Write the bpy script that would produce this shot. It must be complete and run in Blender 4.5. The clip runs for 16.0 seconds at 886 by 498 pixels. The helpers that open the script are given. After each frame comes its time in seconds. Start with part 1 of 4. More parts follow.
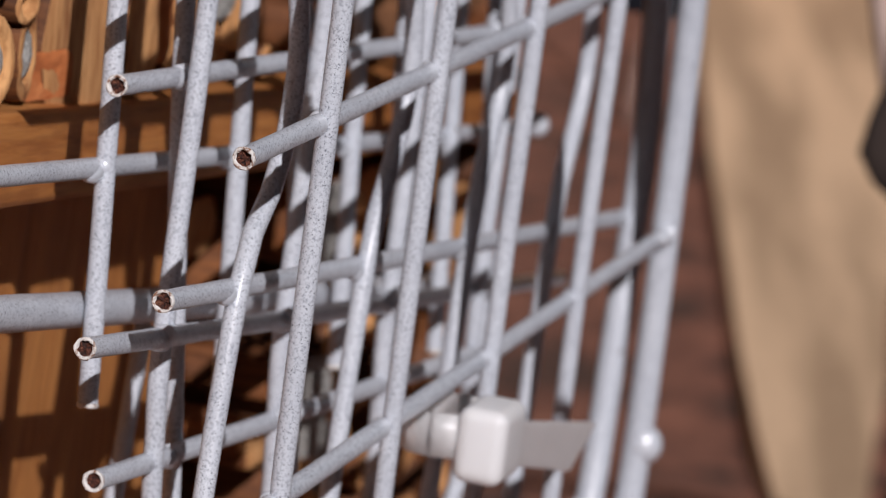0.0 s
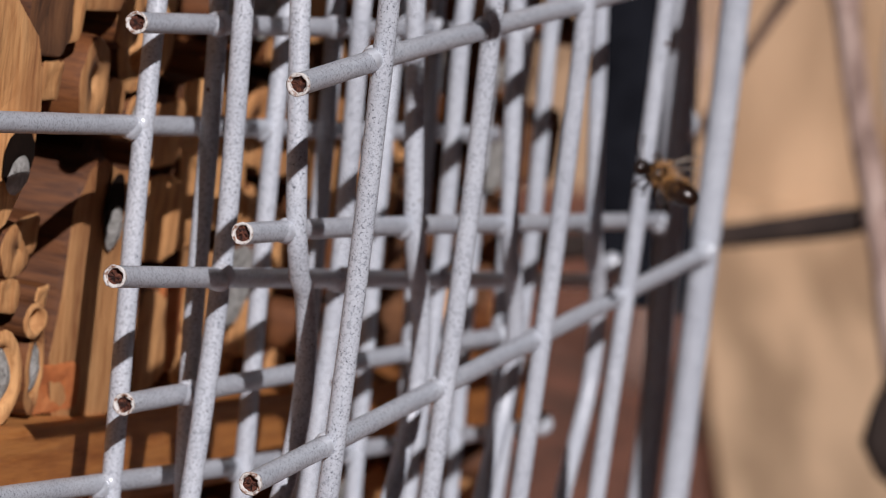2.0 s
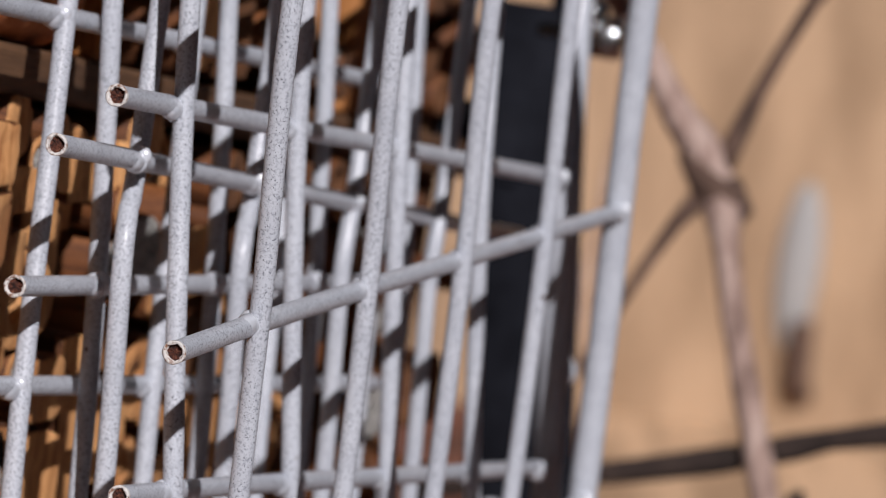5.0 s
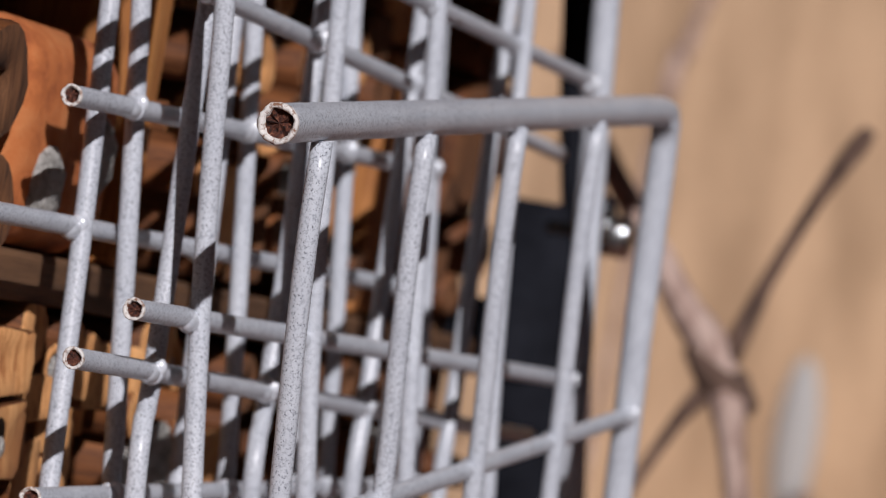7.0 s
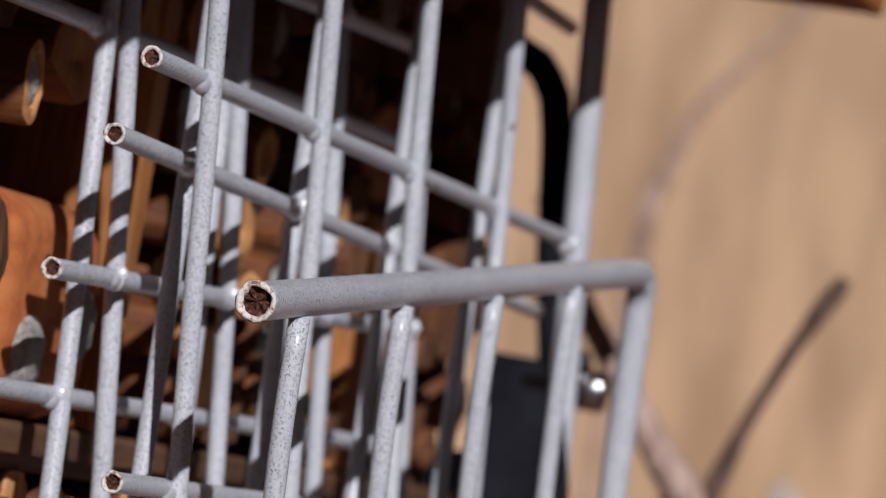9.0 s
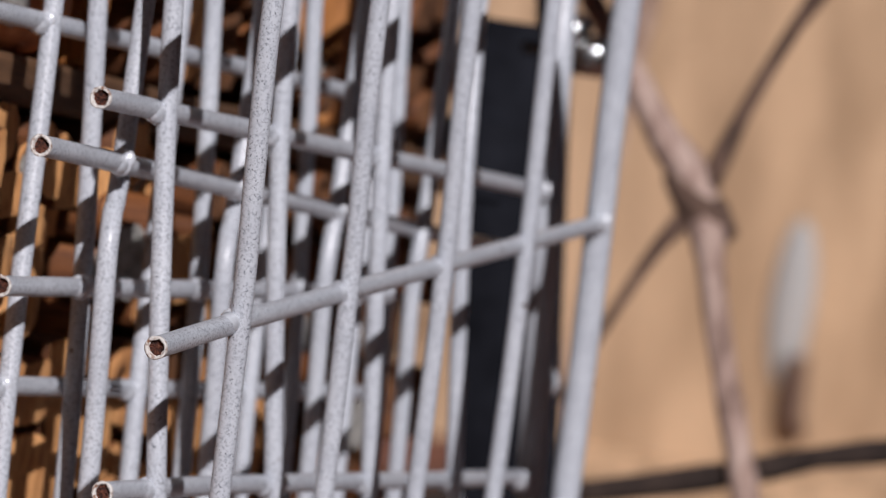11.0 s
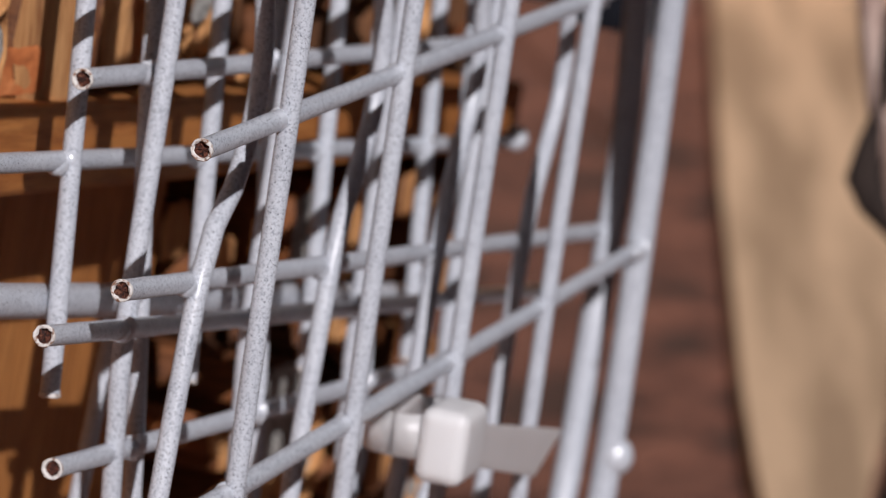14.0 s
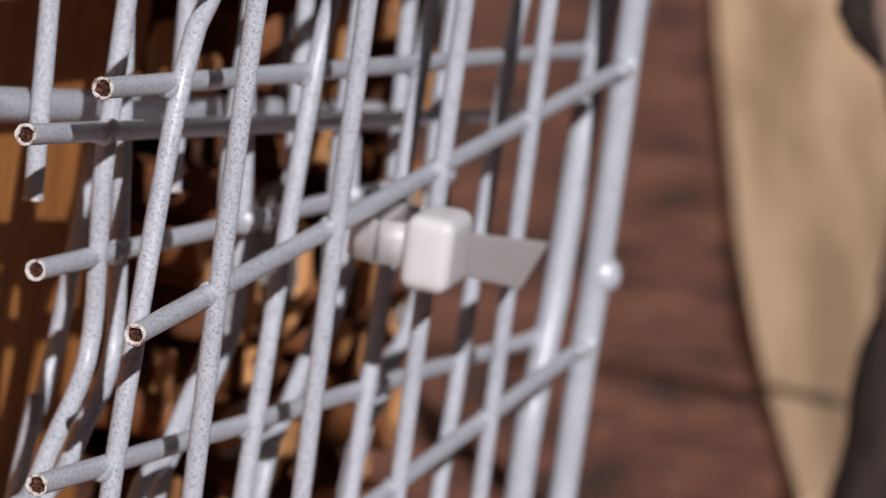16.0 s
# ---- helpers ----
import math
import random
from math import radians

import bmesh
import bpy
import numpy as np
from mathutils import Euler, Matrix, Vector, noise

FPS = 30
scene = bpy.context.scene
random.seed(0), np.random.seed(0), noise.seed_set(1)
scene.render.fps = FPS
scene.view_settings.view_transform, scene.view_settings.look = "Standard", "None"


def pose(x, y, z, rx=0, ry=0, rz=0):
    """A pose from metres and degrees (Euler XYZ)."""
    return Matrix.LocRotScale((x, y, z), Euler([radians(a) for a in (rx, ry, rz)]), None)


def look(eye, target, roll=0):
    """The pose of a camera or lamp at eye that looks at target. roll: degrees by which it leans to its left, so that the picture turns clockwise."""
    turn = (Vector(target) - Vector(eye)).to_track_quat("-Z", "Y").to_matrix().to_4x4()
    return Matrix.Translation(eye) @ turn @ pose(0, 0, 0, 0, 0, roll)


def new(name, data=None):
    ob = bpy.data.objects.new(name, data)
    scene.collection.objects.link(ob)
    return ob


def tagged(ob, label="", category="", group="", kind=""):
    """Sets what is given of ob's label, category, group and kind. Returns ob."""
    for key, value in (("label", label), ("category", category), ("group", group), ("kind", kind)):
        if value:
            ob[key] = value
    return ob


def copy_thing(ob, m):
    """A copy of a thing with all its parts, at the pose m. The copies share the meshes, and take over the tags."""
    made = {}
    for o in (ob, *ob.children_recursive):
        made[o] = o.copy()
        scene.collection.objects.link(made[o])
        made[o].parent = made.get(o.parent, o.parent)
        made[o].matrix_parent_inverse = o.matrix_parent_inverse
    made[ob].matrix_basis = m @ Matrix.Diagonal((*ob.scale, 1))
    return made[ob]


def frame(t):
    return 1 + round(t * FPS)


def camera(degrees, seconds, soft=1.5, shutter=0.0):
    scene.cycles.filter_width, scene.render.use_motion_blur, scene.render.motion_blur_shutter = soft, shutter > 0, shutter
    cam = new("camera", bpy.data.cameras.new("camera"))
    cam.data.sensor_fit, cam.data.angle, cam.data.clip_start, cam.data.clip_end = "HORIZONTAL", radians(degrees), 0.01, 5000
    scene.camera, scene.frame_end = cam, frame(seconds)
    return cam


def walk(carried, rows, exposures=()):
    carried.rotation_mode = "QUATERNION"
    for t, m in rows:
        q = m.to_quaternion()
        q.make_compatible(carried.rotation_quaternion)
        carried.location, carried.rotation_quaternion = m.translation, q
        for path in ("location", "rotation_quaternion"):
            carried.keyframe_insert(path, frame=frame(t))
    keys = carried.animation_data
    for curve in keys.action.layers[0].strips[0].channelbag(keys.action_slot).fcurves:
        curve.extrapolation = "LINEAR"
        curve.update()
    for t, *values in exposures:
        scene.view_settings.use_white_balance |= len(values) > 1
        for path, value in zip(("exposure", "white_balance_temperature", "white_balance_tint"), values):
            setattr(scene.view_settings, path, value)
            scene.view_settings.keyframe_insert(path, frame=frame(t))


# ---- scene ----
# ---- camera ----
GROUND = 0.26  # the mesh's zero line stands this high over the ground


def eye(x, y, z, tilt, yaw, lean):
    return pose(x, y, z, 90 + tilt, 0, yaw - 90) @ pose(0, 0, 0, 0, 0, lean)


cam = camera(10.67, 16.0, soft=0.65)
cam.data.dof.use_dof = True
cam.data.dof.focus_distance = 0.465
cam.data.dof.aperture_fstop = 54.0
walk(cam, [
    (0.00, eye(-0.4547, -0.1379, 0.3104, -12.114, 15.211, 7.164)),
    (0.50, eye(-0.4542, -0.1365, 0.3132, -11.591, 15.835, 7.196)),
    (1.00, eye(-0.4536, -0.1363, 0.3158, -10.617, 15.646, 7.522)),
    (1.50, eye(-0.4545, -0.1362, 0.3181, -9.815, 15.610, 7.621)),
    (2.00, eye(-0.4542, -0.1356, 0.3190, -9.288, 15.550, 7.607)),
    (2.50, eye(-0.4547, -0.1361, 0.3203, -8.871, 15.596, 7.689)),
    (3.00, eye(-0.4555, -0.1369, 0.3193, -8.575, 15.447, 7.737)),
    (3.50, eye(-0.4552, -0.1373, 0.3190, -8.643, 15.594, 7.783)),
    (4.00, eye(-0.4535, -0.1368, 0.3193, -8.712, 15.687, 8.010)),
    (4.50, eye(-0.4536, -0.1366, 0.3246, -7.894, 14.834, 8.245)),
    (5.00, eye(-0.4573, -0.1373, 0.3261, -6.702, 14.574, 7.860)),
    (5.20, eye(-0.4562, -0.1364, 0.3268, -6.505, 14.534, 7.898)),
    (6.25, eye(-0.4575, -0.1353, 0.3284, -5.442, 14.592, 8.088)),
    (7.30, eye(-0.4594, -0.1342, 0.3324, -4.477, 14.774, 8.279)),
    (7.50, eye(-0.4600, -0.1343, 0.3329, -4.273, 14.771, 8.282)),
    (8.00, eye(-0.4609, -0.1343, 0.3362, -3.908, 14.851, 8.363)),
    (8.20, eye(-0.4612, -0.1340, 0.3365, -3.706, 14.830, 8.376)),
    (8.90, eye(-0.4628, -0.1347, 0.3384, -3.413, 14.727, 8.515)),
    (9.60, eye(-0.4644, -0.1369, 0.3367, -3.727, 14.508, 8.774)),
    (10.30, eye(-0.4651, -0.1396, 0.3307, -4.741, 14.478, 8.913)),
    (10.50, eye(-0.4640, -0.1402, 0.3272, -5.134, 14.372, 8.677)),
    (11.00, eye(-0.4649, -0.1422, 0.3225, -6.135, 14.645, 7.851)),
    (11.50, eye(-0.4634, -0.1433, 0.3183, -7.005, 14.854, 7.749)),
    (12.00, eye(-0.4649, -0.1480, 0.3161, -8.569, 15.353, 7.720)),
    (12.50, eye(-0.4630, -0.1472, 0.3121, -9.831, 15.446, 8.002)),
    (13.00, eye(-0.4612, -0.1466, 0.3099, -10.512, 15.499, 8.094)),
    (13.50, eye(-0.4608, -0.1470, 0.3088, -11.089, 15.584, 8.056)),
    (14.00, eye(-0.4597, -0.1480, 0.3075, -11.572, 15.686, 8.090)),
    (14.50, eye(-0.4593, -0.1492, 0.3051, -11.937, 15.609, 8.114)),
    (15.00, eye(-0.4590, -0.1498, 0.3030, -12.270, 15.472, 8.021)),
    (15.50, eye(-0.4587, -0.1507, 0.3015, -12.656, 15.513, 7.897)),
    (16.00, eye(-0.4607, -0.1519, 0.2991, -12.955, 15.535, 7.742)),
], exposures=[(0.0, -0.27, 6500, 17), (16.0, -0.27, 6500, 17)])

# ---- light ----
SUN_WAY = Vector((1.85, 1.0, -1.23)).normalized()
world = bpy.data.worlds.new("sky")
scene.world = world
world.use_nodes = True
wn = world.node_tree.nodes
sky = wn.new("ShaderNodeTexSky")
sky.sky_type = "NISHITA"
sky.sun_disc = False
sky.sun_elevation = math.asin(-SUN_WAY.z)
sky.sun_rotation = math.atan2(-SUN_WAY.x, -SUN_WAY.y)
wn["Background"].inputs[1].default_value = 0.0092
world.node_tree.links.new(sky.outputs[0], wn["Background"].inputs[0])
sun = new("sun", bpy.data.lights.new("sun", "SUN"))
sun.data.energy = 4.2
sun.data.angle = radians(0.5)
sun.data.color = (1.0, 0.985, 0.975)
sun.matrix_world = look((0, 0, 3), Vector((0, 0, 3)) + SUN_WAY)


# ---- materials ----
def mat(name, build):
    m = bpy.data.materials.new(name)
    m.use_nodes = True
    t = m.node_tree
    build(t, t.nodes, t.links, t.nodes["Principled BSDF"])
    return m


def tex(t, kind, scale, detail=4.0, rough=0.6, stretch=(1, 1, 1), rand=0.0):
    """A texture on object coordinates; rand shifts it from object to object."""
    co = t.nodes.new("ShaderNodeTexCoord")
    mp = t.nodes.new("ShaderNodeMapping")
    mp.inputs["Scale"].default_value = stretch
    t.links.new(co.outputs["Object"], mp.inputs[0])
    if rand:
        info = t.nodes.new("ShaderNodeObjectInfo")
        mul = t.nodes.new("ShaderNodeMath")
        mul.operation = "MULTIPLY"
        mul.inputs[1].default_value = rand
        t.links.new(info.outputs["Random"], mul.inputs[0])
        t.links.new(mul.outputs[0], mp.inputs["Location"])
    n = t.nodes.new("ShaderNodeTexNoise" if kind == "noise" else "ShaderNodeTexVoronoi" if kind == "voronoi" else "ShaderNodeTexWave")
    n.inputs["Scale"].default_value = scale
    if kind != "voronoi":
        n.inputs["Detail"].default_value = detail
    if kind == "noise":
        n.inputs["Roughness"].default_value = rough
    t.links.new(mp.outputs[0], n.inputs["Vector"])
    return n


def ramp(t, src, stops):
    r = t.nodes.new("ShaderNodeValToRGB")
    r.color_ramp.elements[0].position, r.color_ramp.elements[0].color = stops[0][0], (*stops[0][1], 1)
    r.color_ramp.elements[1].position, r.color_ramp.elements[1].color = stops[-1][0], (*stops[-1][1], 1)
    for p, c in stops[1:-1]:
        e = r.color_ramp.elements.new(p)
        e.color = (*c, 1)
    t.links.new(src, r.inputs[0])
    return r.outputs[0]


def mix(t, a, b, fac, mode="MIX"):
    n = t.nodes.new("ShaderNodeMix")
    n.data_type, n.blend_type = "RGBA", mode
    for s, v in ((n.inputs[0], fac), (n.inputs[6], a), (n.inputs[7], b)):
        if isinstance(v, (int, float)):
            s.default_value = v
        elif isinstance(v, tuple):
            s.default_value = (*v, 1)
        else:
            t.links.new(v, s)
    return n.outputs[2]


def bump(t, bsdf, src, dist, strength=1.0):
    b = t.nodes.new("ShaderNodeBump")
    b.inputs["Distance"].default_value = dist
    b.inputs["Strength"].default_value = strength
    t.links.new(src, b.inputs["Height"])
    t.links.new(b.outputs[0], bsdf.inputs["Normal"])


def coat_mat(t, n, l, b):
    """Light grey powder coat with fine dark flecks, scuffs and a few pits."""
    speck = tex(t, "noise", 2900, 4.0, 0.72, rand=3.0)
    dust = tex(t, "noise", 4600, 1.5, 0.5, rand=7.0)
    blot = tex(t, "noise", 130, 3.0, rand=3.0)
    flecks = ramp(t, speck.outputs[0], [(0.36, (0.0,) * 3), (0.50, (1.0,) * 3)])
    dots = ramp(t, dust.outputs[0], [(0.31, (0.0,) * 3), (0.37, (1.0,) * 3)])
    base = ramp(t, blot.outputs[0], [(0.3, (0.52, 0.558, 0.613)), (0.7, (0.62, 0.66, 0.712))])
    col = mix(t, (0.32, 0.348, 0.40), base, flecks)
    col = mix(t, (0.14, 0.15, 0.18), col, dots)
    pit = tex(t, "noise", 420, 1.0, 0.4, rand=5.0)
    pits = ramp(t, pit.outputs[0], [(0.79, (0.0,) * 3), (0.81, (1.0,) * 3)])
    l.new(mix(t, col, (0.10, 0.06, 0.05), pits), b.inputs["Base Color"])
    b.inputs["Roughness"].default_value = 0.42
    b.inputs["Diffuse Roughness"].default_value = 0.08
    b.inputs["Coat Weight"].default_value = 0.5
    b.inputs["Coat Roughness"].default_value = 0.27
    b.inputs["Specular IOR Level"].default_value = 0.3
    bump(t, b, speck.outputs[0], 0.00006, 0.5)


def weld_mat(t, n, l, b):
    """The smooth, glossy drop of coat at a weld."""
    a = tex(t, "noise", 900, 3.0, rand=3.0)
    l.new(ramp(t, a.outputs[0], [(0.3, (0.54, 0.58, 0.64)), (0.7, (0.66, 0.70, 0.75))]), b.inputs["Base Color"])
    b.inputs["Roughness"].default_value = 0.25
    b.inputs["Specular IOR Level"].default_value = 0.6
    b.inputs["Coat Weight"].default_value = 1.0
    b.inputs["Coat Roughness"].default_value = 0.27
    b.inputs["Coat IOR"].default_value = 1.75
    bump(t, b, a.outputs[0], 0.00005, 0.4)


def rust_mat(t, n, l, b):
    a = tex(t, "noise", 2400, 4.0, rand=2.0)
    l.new(ramp(t, a.outputs[0], [(0.40, (0.022, 0.007, 0.005)), (0.58, (0.11, 0.03, 0.015)), (0.78, (0.34, 0.17, 0.10))]), b.inputs["Base Color"])
    b.inputs["Roughness"].default_value = 0.85
    bump(t, b, a.outputs[0], 0.0003)


def chip_mat(t, n, l, b):
    a = tex(t, "noise", 1800, 3.0, rand=2.0)
    l.new(ramp(t, a.outputs[0], [(0.36, (0.25, 0.13, 0.08)), (0.5, (0.72, 0.70, 0.67))]), b.inputs["Base Color"])
    b.inputs["Roughness"].default_value = 0.6
    bump(t, b, a.outputs[0], 0.0002)


def wood_mat(dark, mid, light, along, scale=260, rough=0.7, least=0.55):
    """Wood with the grain drawn out along one axis."""
    def build(t, n, l, b):
        s = [1.0, 1.0, 1.0]
        s[along] = 0.08
        grain = tex(t, "noise", scale, 6.0, 0.65, tuple(s), rand=1.0)
        fine = tex(t, "noise", scale * 5, 4.0, 0.7, tuple(s), rand=1.0)
        stain = tex(t, "noise", 38, 3.0, rand=4.0)
        c = ramp(t, grain.outputs[0], [(0.30, dark), (0.5, mid), (0.72, light)])
        c = mix(t, c, ramp(t, fine.outputs[0], [(0.36, dark), (0.56, light)]), 0.4)
        c = mix(t, c, dark, ramp(t, stain.outputs[0], [(0.52, (0.0,) * 3), (0.75, (0.75,) * 3)]))
        info = n.new("ShaderNodeObjectInfo")
        l.new(mix(t, c, ramp(t, info.outputs["Random"], [(0.0, (least, least * 0.93, least * 0.87)), (1.0, (1.15, 1.1, 1.05))]), 0.8, "MULTIPLY"), b.inputs["Base Color"])
        b.inputs["Roughness"].default_value = rough
        bump(t, b, grain.outputs[0], 0.0006, 0.7)
    return build


def mud_mat(t, n, l, b):
    a = tex(t, "noise", 700, 5.0, 0.7, rand=2.0)
    l.new(ramp(t, a.outputs[0], [(0.32, (0.20, 0.19, 0.17)), (0.5, (0.46, 0.45, 0.42)), (0.7, (0.66, 0.65, 0.62))]), b.inputs["Base Color"])
    b.inputs["Roughness"].default_value = 0.95
    bump(t, b, a.outputs[0], 0.0016)


def clay_mat(t, n, l, b):
    a = tex(t, "noise", 160, 5.0, 0.65)
    l.new(ramp(t, a.outputs[0], [(0.3, (0.28, 0.07, 0.02)), (0.5, (0.52, 0.16, 0.045)), (0.75, (0.62, 0.25, 0.09))]), b.inputs["Base Color"])
    b.inputs["Roughness"].default_value = 0.9
    bump(t, b, a.outputs[0], 0.0006)


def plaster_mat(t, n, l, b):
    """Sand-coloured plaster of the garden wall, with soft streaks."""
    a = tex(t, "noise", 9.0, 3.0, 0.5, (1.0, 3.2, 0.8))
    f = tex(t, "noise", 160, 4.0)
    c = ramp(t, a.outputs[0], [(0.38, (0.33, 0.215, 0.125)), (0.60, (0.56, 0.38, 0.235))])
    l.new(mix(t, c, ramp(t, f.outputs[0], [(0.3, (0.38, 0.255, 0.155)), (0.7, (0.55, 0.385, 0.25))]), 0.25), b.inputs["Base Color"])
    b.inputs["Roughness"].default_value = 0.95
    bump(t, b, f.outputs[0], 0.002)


def stone_mat(t, n, l, b):
    """Tan stone with soft darker streaks along its length."""
    a = tex(t, "noise", 9.0, 3.0, 0.5)
    lie = next(q for q in n if q.type == "MAPPING")
    lie.vector_type = "TEXTURE"
    lie.inputs["Rotation"].default_value = (0, 0, radians(15))
    lie.inputs["Scale"].default_value = (3.0, 0.24, 1.0)
    f = tex(t, "noise", 160, 4.0)
    c = ramp(t, a.outputs[0], [(0.38, (0.36, 0.235, 0.135)), (0.56, (0.80, 0.555, 0.345))])
    l.new(mix(t, c, ramp(t, f.outputs[0], [(0.3, (0.55, 0.38, 0.24)), (0.7, (0.84, 0.60, 0.39))]), 0.25), b.inputs["Base Color"])
    b.inputs["Roughness"].default_value = 0.95
    bump(t, b, f.outputs[0], 0.001)


def soil_mat(t, n, l, b):
    a = tex(t, "noise", 26, 6.0, 0.6)
    f = tex(t, "noise", 300, 5.0)
    c = ramp(t, a.outputs[0], [(0.38, (0.022, 0.008, 0.005)), (0.46, (0.17, 0.052, 0.029)), (0.62, (0.34, 0.125, 0.073))])
    l.new(mix(t, c, ramp(t, f.outputs[0], [(0.35, (0.06, 0.028, 0.02)), (0.7, (0.30, 0.16, 0.11))]), 0.35), b.inputs["Base Color"])
    b.inputs["Roughness"].default_value = 1.0
    bump(t, b, a.outputs[0], 0.02)


def nylon_mat(t, n, l, b):
    a = tex(t, "noise", 90, 2.0)
    l.new(ramp(t, a.outputs[0], [(0.3, (0.80, 0.82, 0.83)), (0.7, (0.88, 0.89, 0.90))]), b.inputs["Base Color"])
    b.inputs["Roughness"].default_value = 0.4
    b.inputs["Transmission Weight"].default_value = 0.12
    b.inputs["Subsurface Weight"].default_value = 0.8
    b.inputs["Subsurface Radius"].default_value = (0.003, 0.003, 0.003)
    b.inputs["Subsurface Scale"].default_value = 1.0


def black_mat(t, n, l, b):
    a = tex(t, "noise", 120, 4.0)
    l.new(ramp(t, a.outputs[0], [(0.3, (0.0054, 0.0060, 0.0088)), (0.7, (0.0162, 0.0180, 0.0245))]), b.inputs["Base Color"])
    b.inputs["Roughness"].default_value = 0.8
    b.inputs["Specular IOR Level"].default_value = 0.1
    bump(t, b, a.outputs[0], 0.0004)


def steel_mat(t, n, l, b):
    a = tex(t, "noise", 500, 3.0)
    l.new(ramp(t, a.outputs[0], [(0.3, (0.42, 0.44, 0.45)), (0.7, (0.62, 0.64, 0.65))]), b.inputs["Base Color"])
    b.inputs["Metallic"].default_value = 1.0
    b.inputs["Roughness"].default_value = 0.25


def bark_mat(t, n, l, b):
    a = tex(t, "noise", 240, 6.0, 0.7, (1, 1, 0.4))
    l.new(ramp(t, a.outputs[0], [(0.3, (0.05, 0.03, 0.022)), (0.55, (0.15, 0.09, 0.065)), (0.8, (0.36, 0.25, 0.19))]), b.inputs["Base Color"])
    b.inputs["Roughness"].default_value = 0.85
    bump(t, b, a.outputs[0], 0.002)


def dark_bark_mat(t, n, l, b):
    a = tex(t, "noise", 160, 6.0, 0.7, (1, 1, 0.4))
    l.new(ramp(t, a.outputs[0], [(0.3, (0.016, 0.010, 0.008)), (0.55, (0.042, 0.027, 0.021)), (0.8, (0.10, 0.066, 0.05))]), b.inputs["Base Color"])
    b.inputs["Roughness"].default_value = 0.9
    bump(t, b, a.outputs[0], 0.003)


def pale_bark_mat(t, n, l, b):
    a = tex(t, "noise", 200, 6.0, 0.7, (1, 1, 0.4))
    l.new(ramp(t, a.outputs[0], [(0.3, (0.14, 0.085, 0.065)), (0.48, (0.42, 0.29, 0.24)), (0.66, (0.64, 0.49, 0.42))]), b.inputs["Base Color"])
    b.inputs["Roughness"].default_value = 0.8
    bump(t, b, a.outputs[0], 0.002)


def plain(col, rough, spec=0.5):
    def build(t, n, l, b):
        a = tex(t, "noise", 900, 3.0, rand=1.0)
        l.new(ramp(t, a.outputs[0], [(0.3, tuple(c * 0.6 for c in col)), (0.7, col)]), b.inputs["Base Color"])
        b.inputs["Roughness"].default_value = rough
        b.inputs["Specular IOR Level"].default_value = spec
    return build


def fuzz_mat(t, n, l, b):
    a = tex(t, "noise", 1500, 3.0)
    l.new(ramp(t, a.outputs[0], [(0.3, (0.10, 0.04, 0.008)), (0.5, (0.42, 0.19, 0.04)), (0.7, (0.60, 0.33, 0.10))]), b.inputs["Base Color"])
    b.inputs["Roughness"].default_value = 0.95
    b.inputs["Sheen Weight"].default_value = 0.4


def wing_mat(t, n, l, b):
    v = tex(t, "voronoi", 700)
    l.new(ramp(t, v.outputs[0], [(0.1, (0.10, 0.07, 0.05)), (0.5, (0.40, 0.33, 0.26))]), b.inputs["Base Color"])
    b.inputs["Roughness"].default_value = 0.25
    b.inputs["Alpha"].default_value = 0.32


COAT, WELD, RUST, CHIP = mat("grey_coat", coat_mat), mat("weld_coat", weld_mat), mat("rust", rust_mat), mat("chipped_coat", chip_mat)
CANE = mat("cane", wood_mat((0.035, 0.010, 0.003), (0.14, 0.044, 0.011), (0.30, 0.11, 0.030), 1, 300))
ENDS = mat("end_grain", wood_mat((0.26, 0.085, 0.024), (0.66, 0.325, 0.12), (0.80, 0.47, 0.21), 2, 330, 0.85, 0.72))
PINE = mat("pine", wood_mat((0.26, 0.075, 0.014), (0.66, 0.235, 0.05), (0.78, 0.35, 0.095), 0, 200))
UPRIGHT = mat("upright_pine", wood_mat((0.22, 0.066, 0.014), (0.62, 0.235, 0.055), (0.76, 0.36, 0.11), 2, 200))
# dark ends: weathered wood, and shade in the box put into the colour
SHADED_OLD = mat("shaded_old_ends", wood_mat((0.03, 0.011, 0.004), (0.13, 0.050, 0.017), (0.26, 0.12, 0.05), 2, 420, 0.9))
OLD = mat("old_board", wood_mat((0.05, 0.025, 0.012), (0.13, 0.065, 0.03), (0.22, 0.115, 0.055), 0, 160, 0.85))
# dark wood of the unseen screens behind the camera
DARK_SCREEN = mat("fence", wood_mat((0.02, 0.014, 0.01), (0.05, 0.035, 0.025), (0.08, 0.06, 0.045), 2, 40, 0.9))
# near-black base: the deep shade of holes put into the colour
HOLE_SHADE = mat("hole", plain((0.015, 0.008, 0.005), 1.0, 0.1))
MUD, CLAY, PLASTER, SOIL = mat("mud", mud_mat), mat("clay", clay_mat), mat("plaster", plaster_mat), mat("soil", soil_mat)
NYLON, BLACK, STEEL, BARK = mat("nylon", nylon_mat), mat("black_metal", black_mat), mat("steel", steel_mat), mat("bark", bark_mat)
STONE = mat("tan_stone", stone_mat)
PALE_BARK, DARK_BARK = mat("pale_bark", pale_bark_mat), mat("dark_bark", dark_bark_mat)
ZINC = mat("dull_zinc", plain((0.50, 0.50, 0.49), 0.6, 0.3))
CHITIN = mat("chitin", plain((0.022, 0.010, 0.006), 0.22, 0.5))
FUZZ, WING = mat("fuzz", fuzz_mat), mat("wing", wing_mat)


# ---- mesh helpers ----
def mm(x, y, z):
    return Vector((x / 1000, y / 1000, z / 1000 + GROUND))


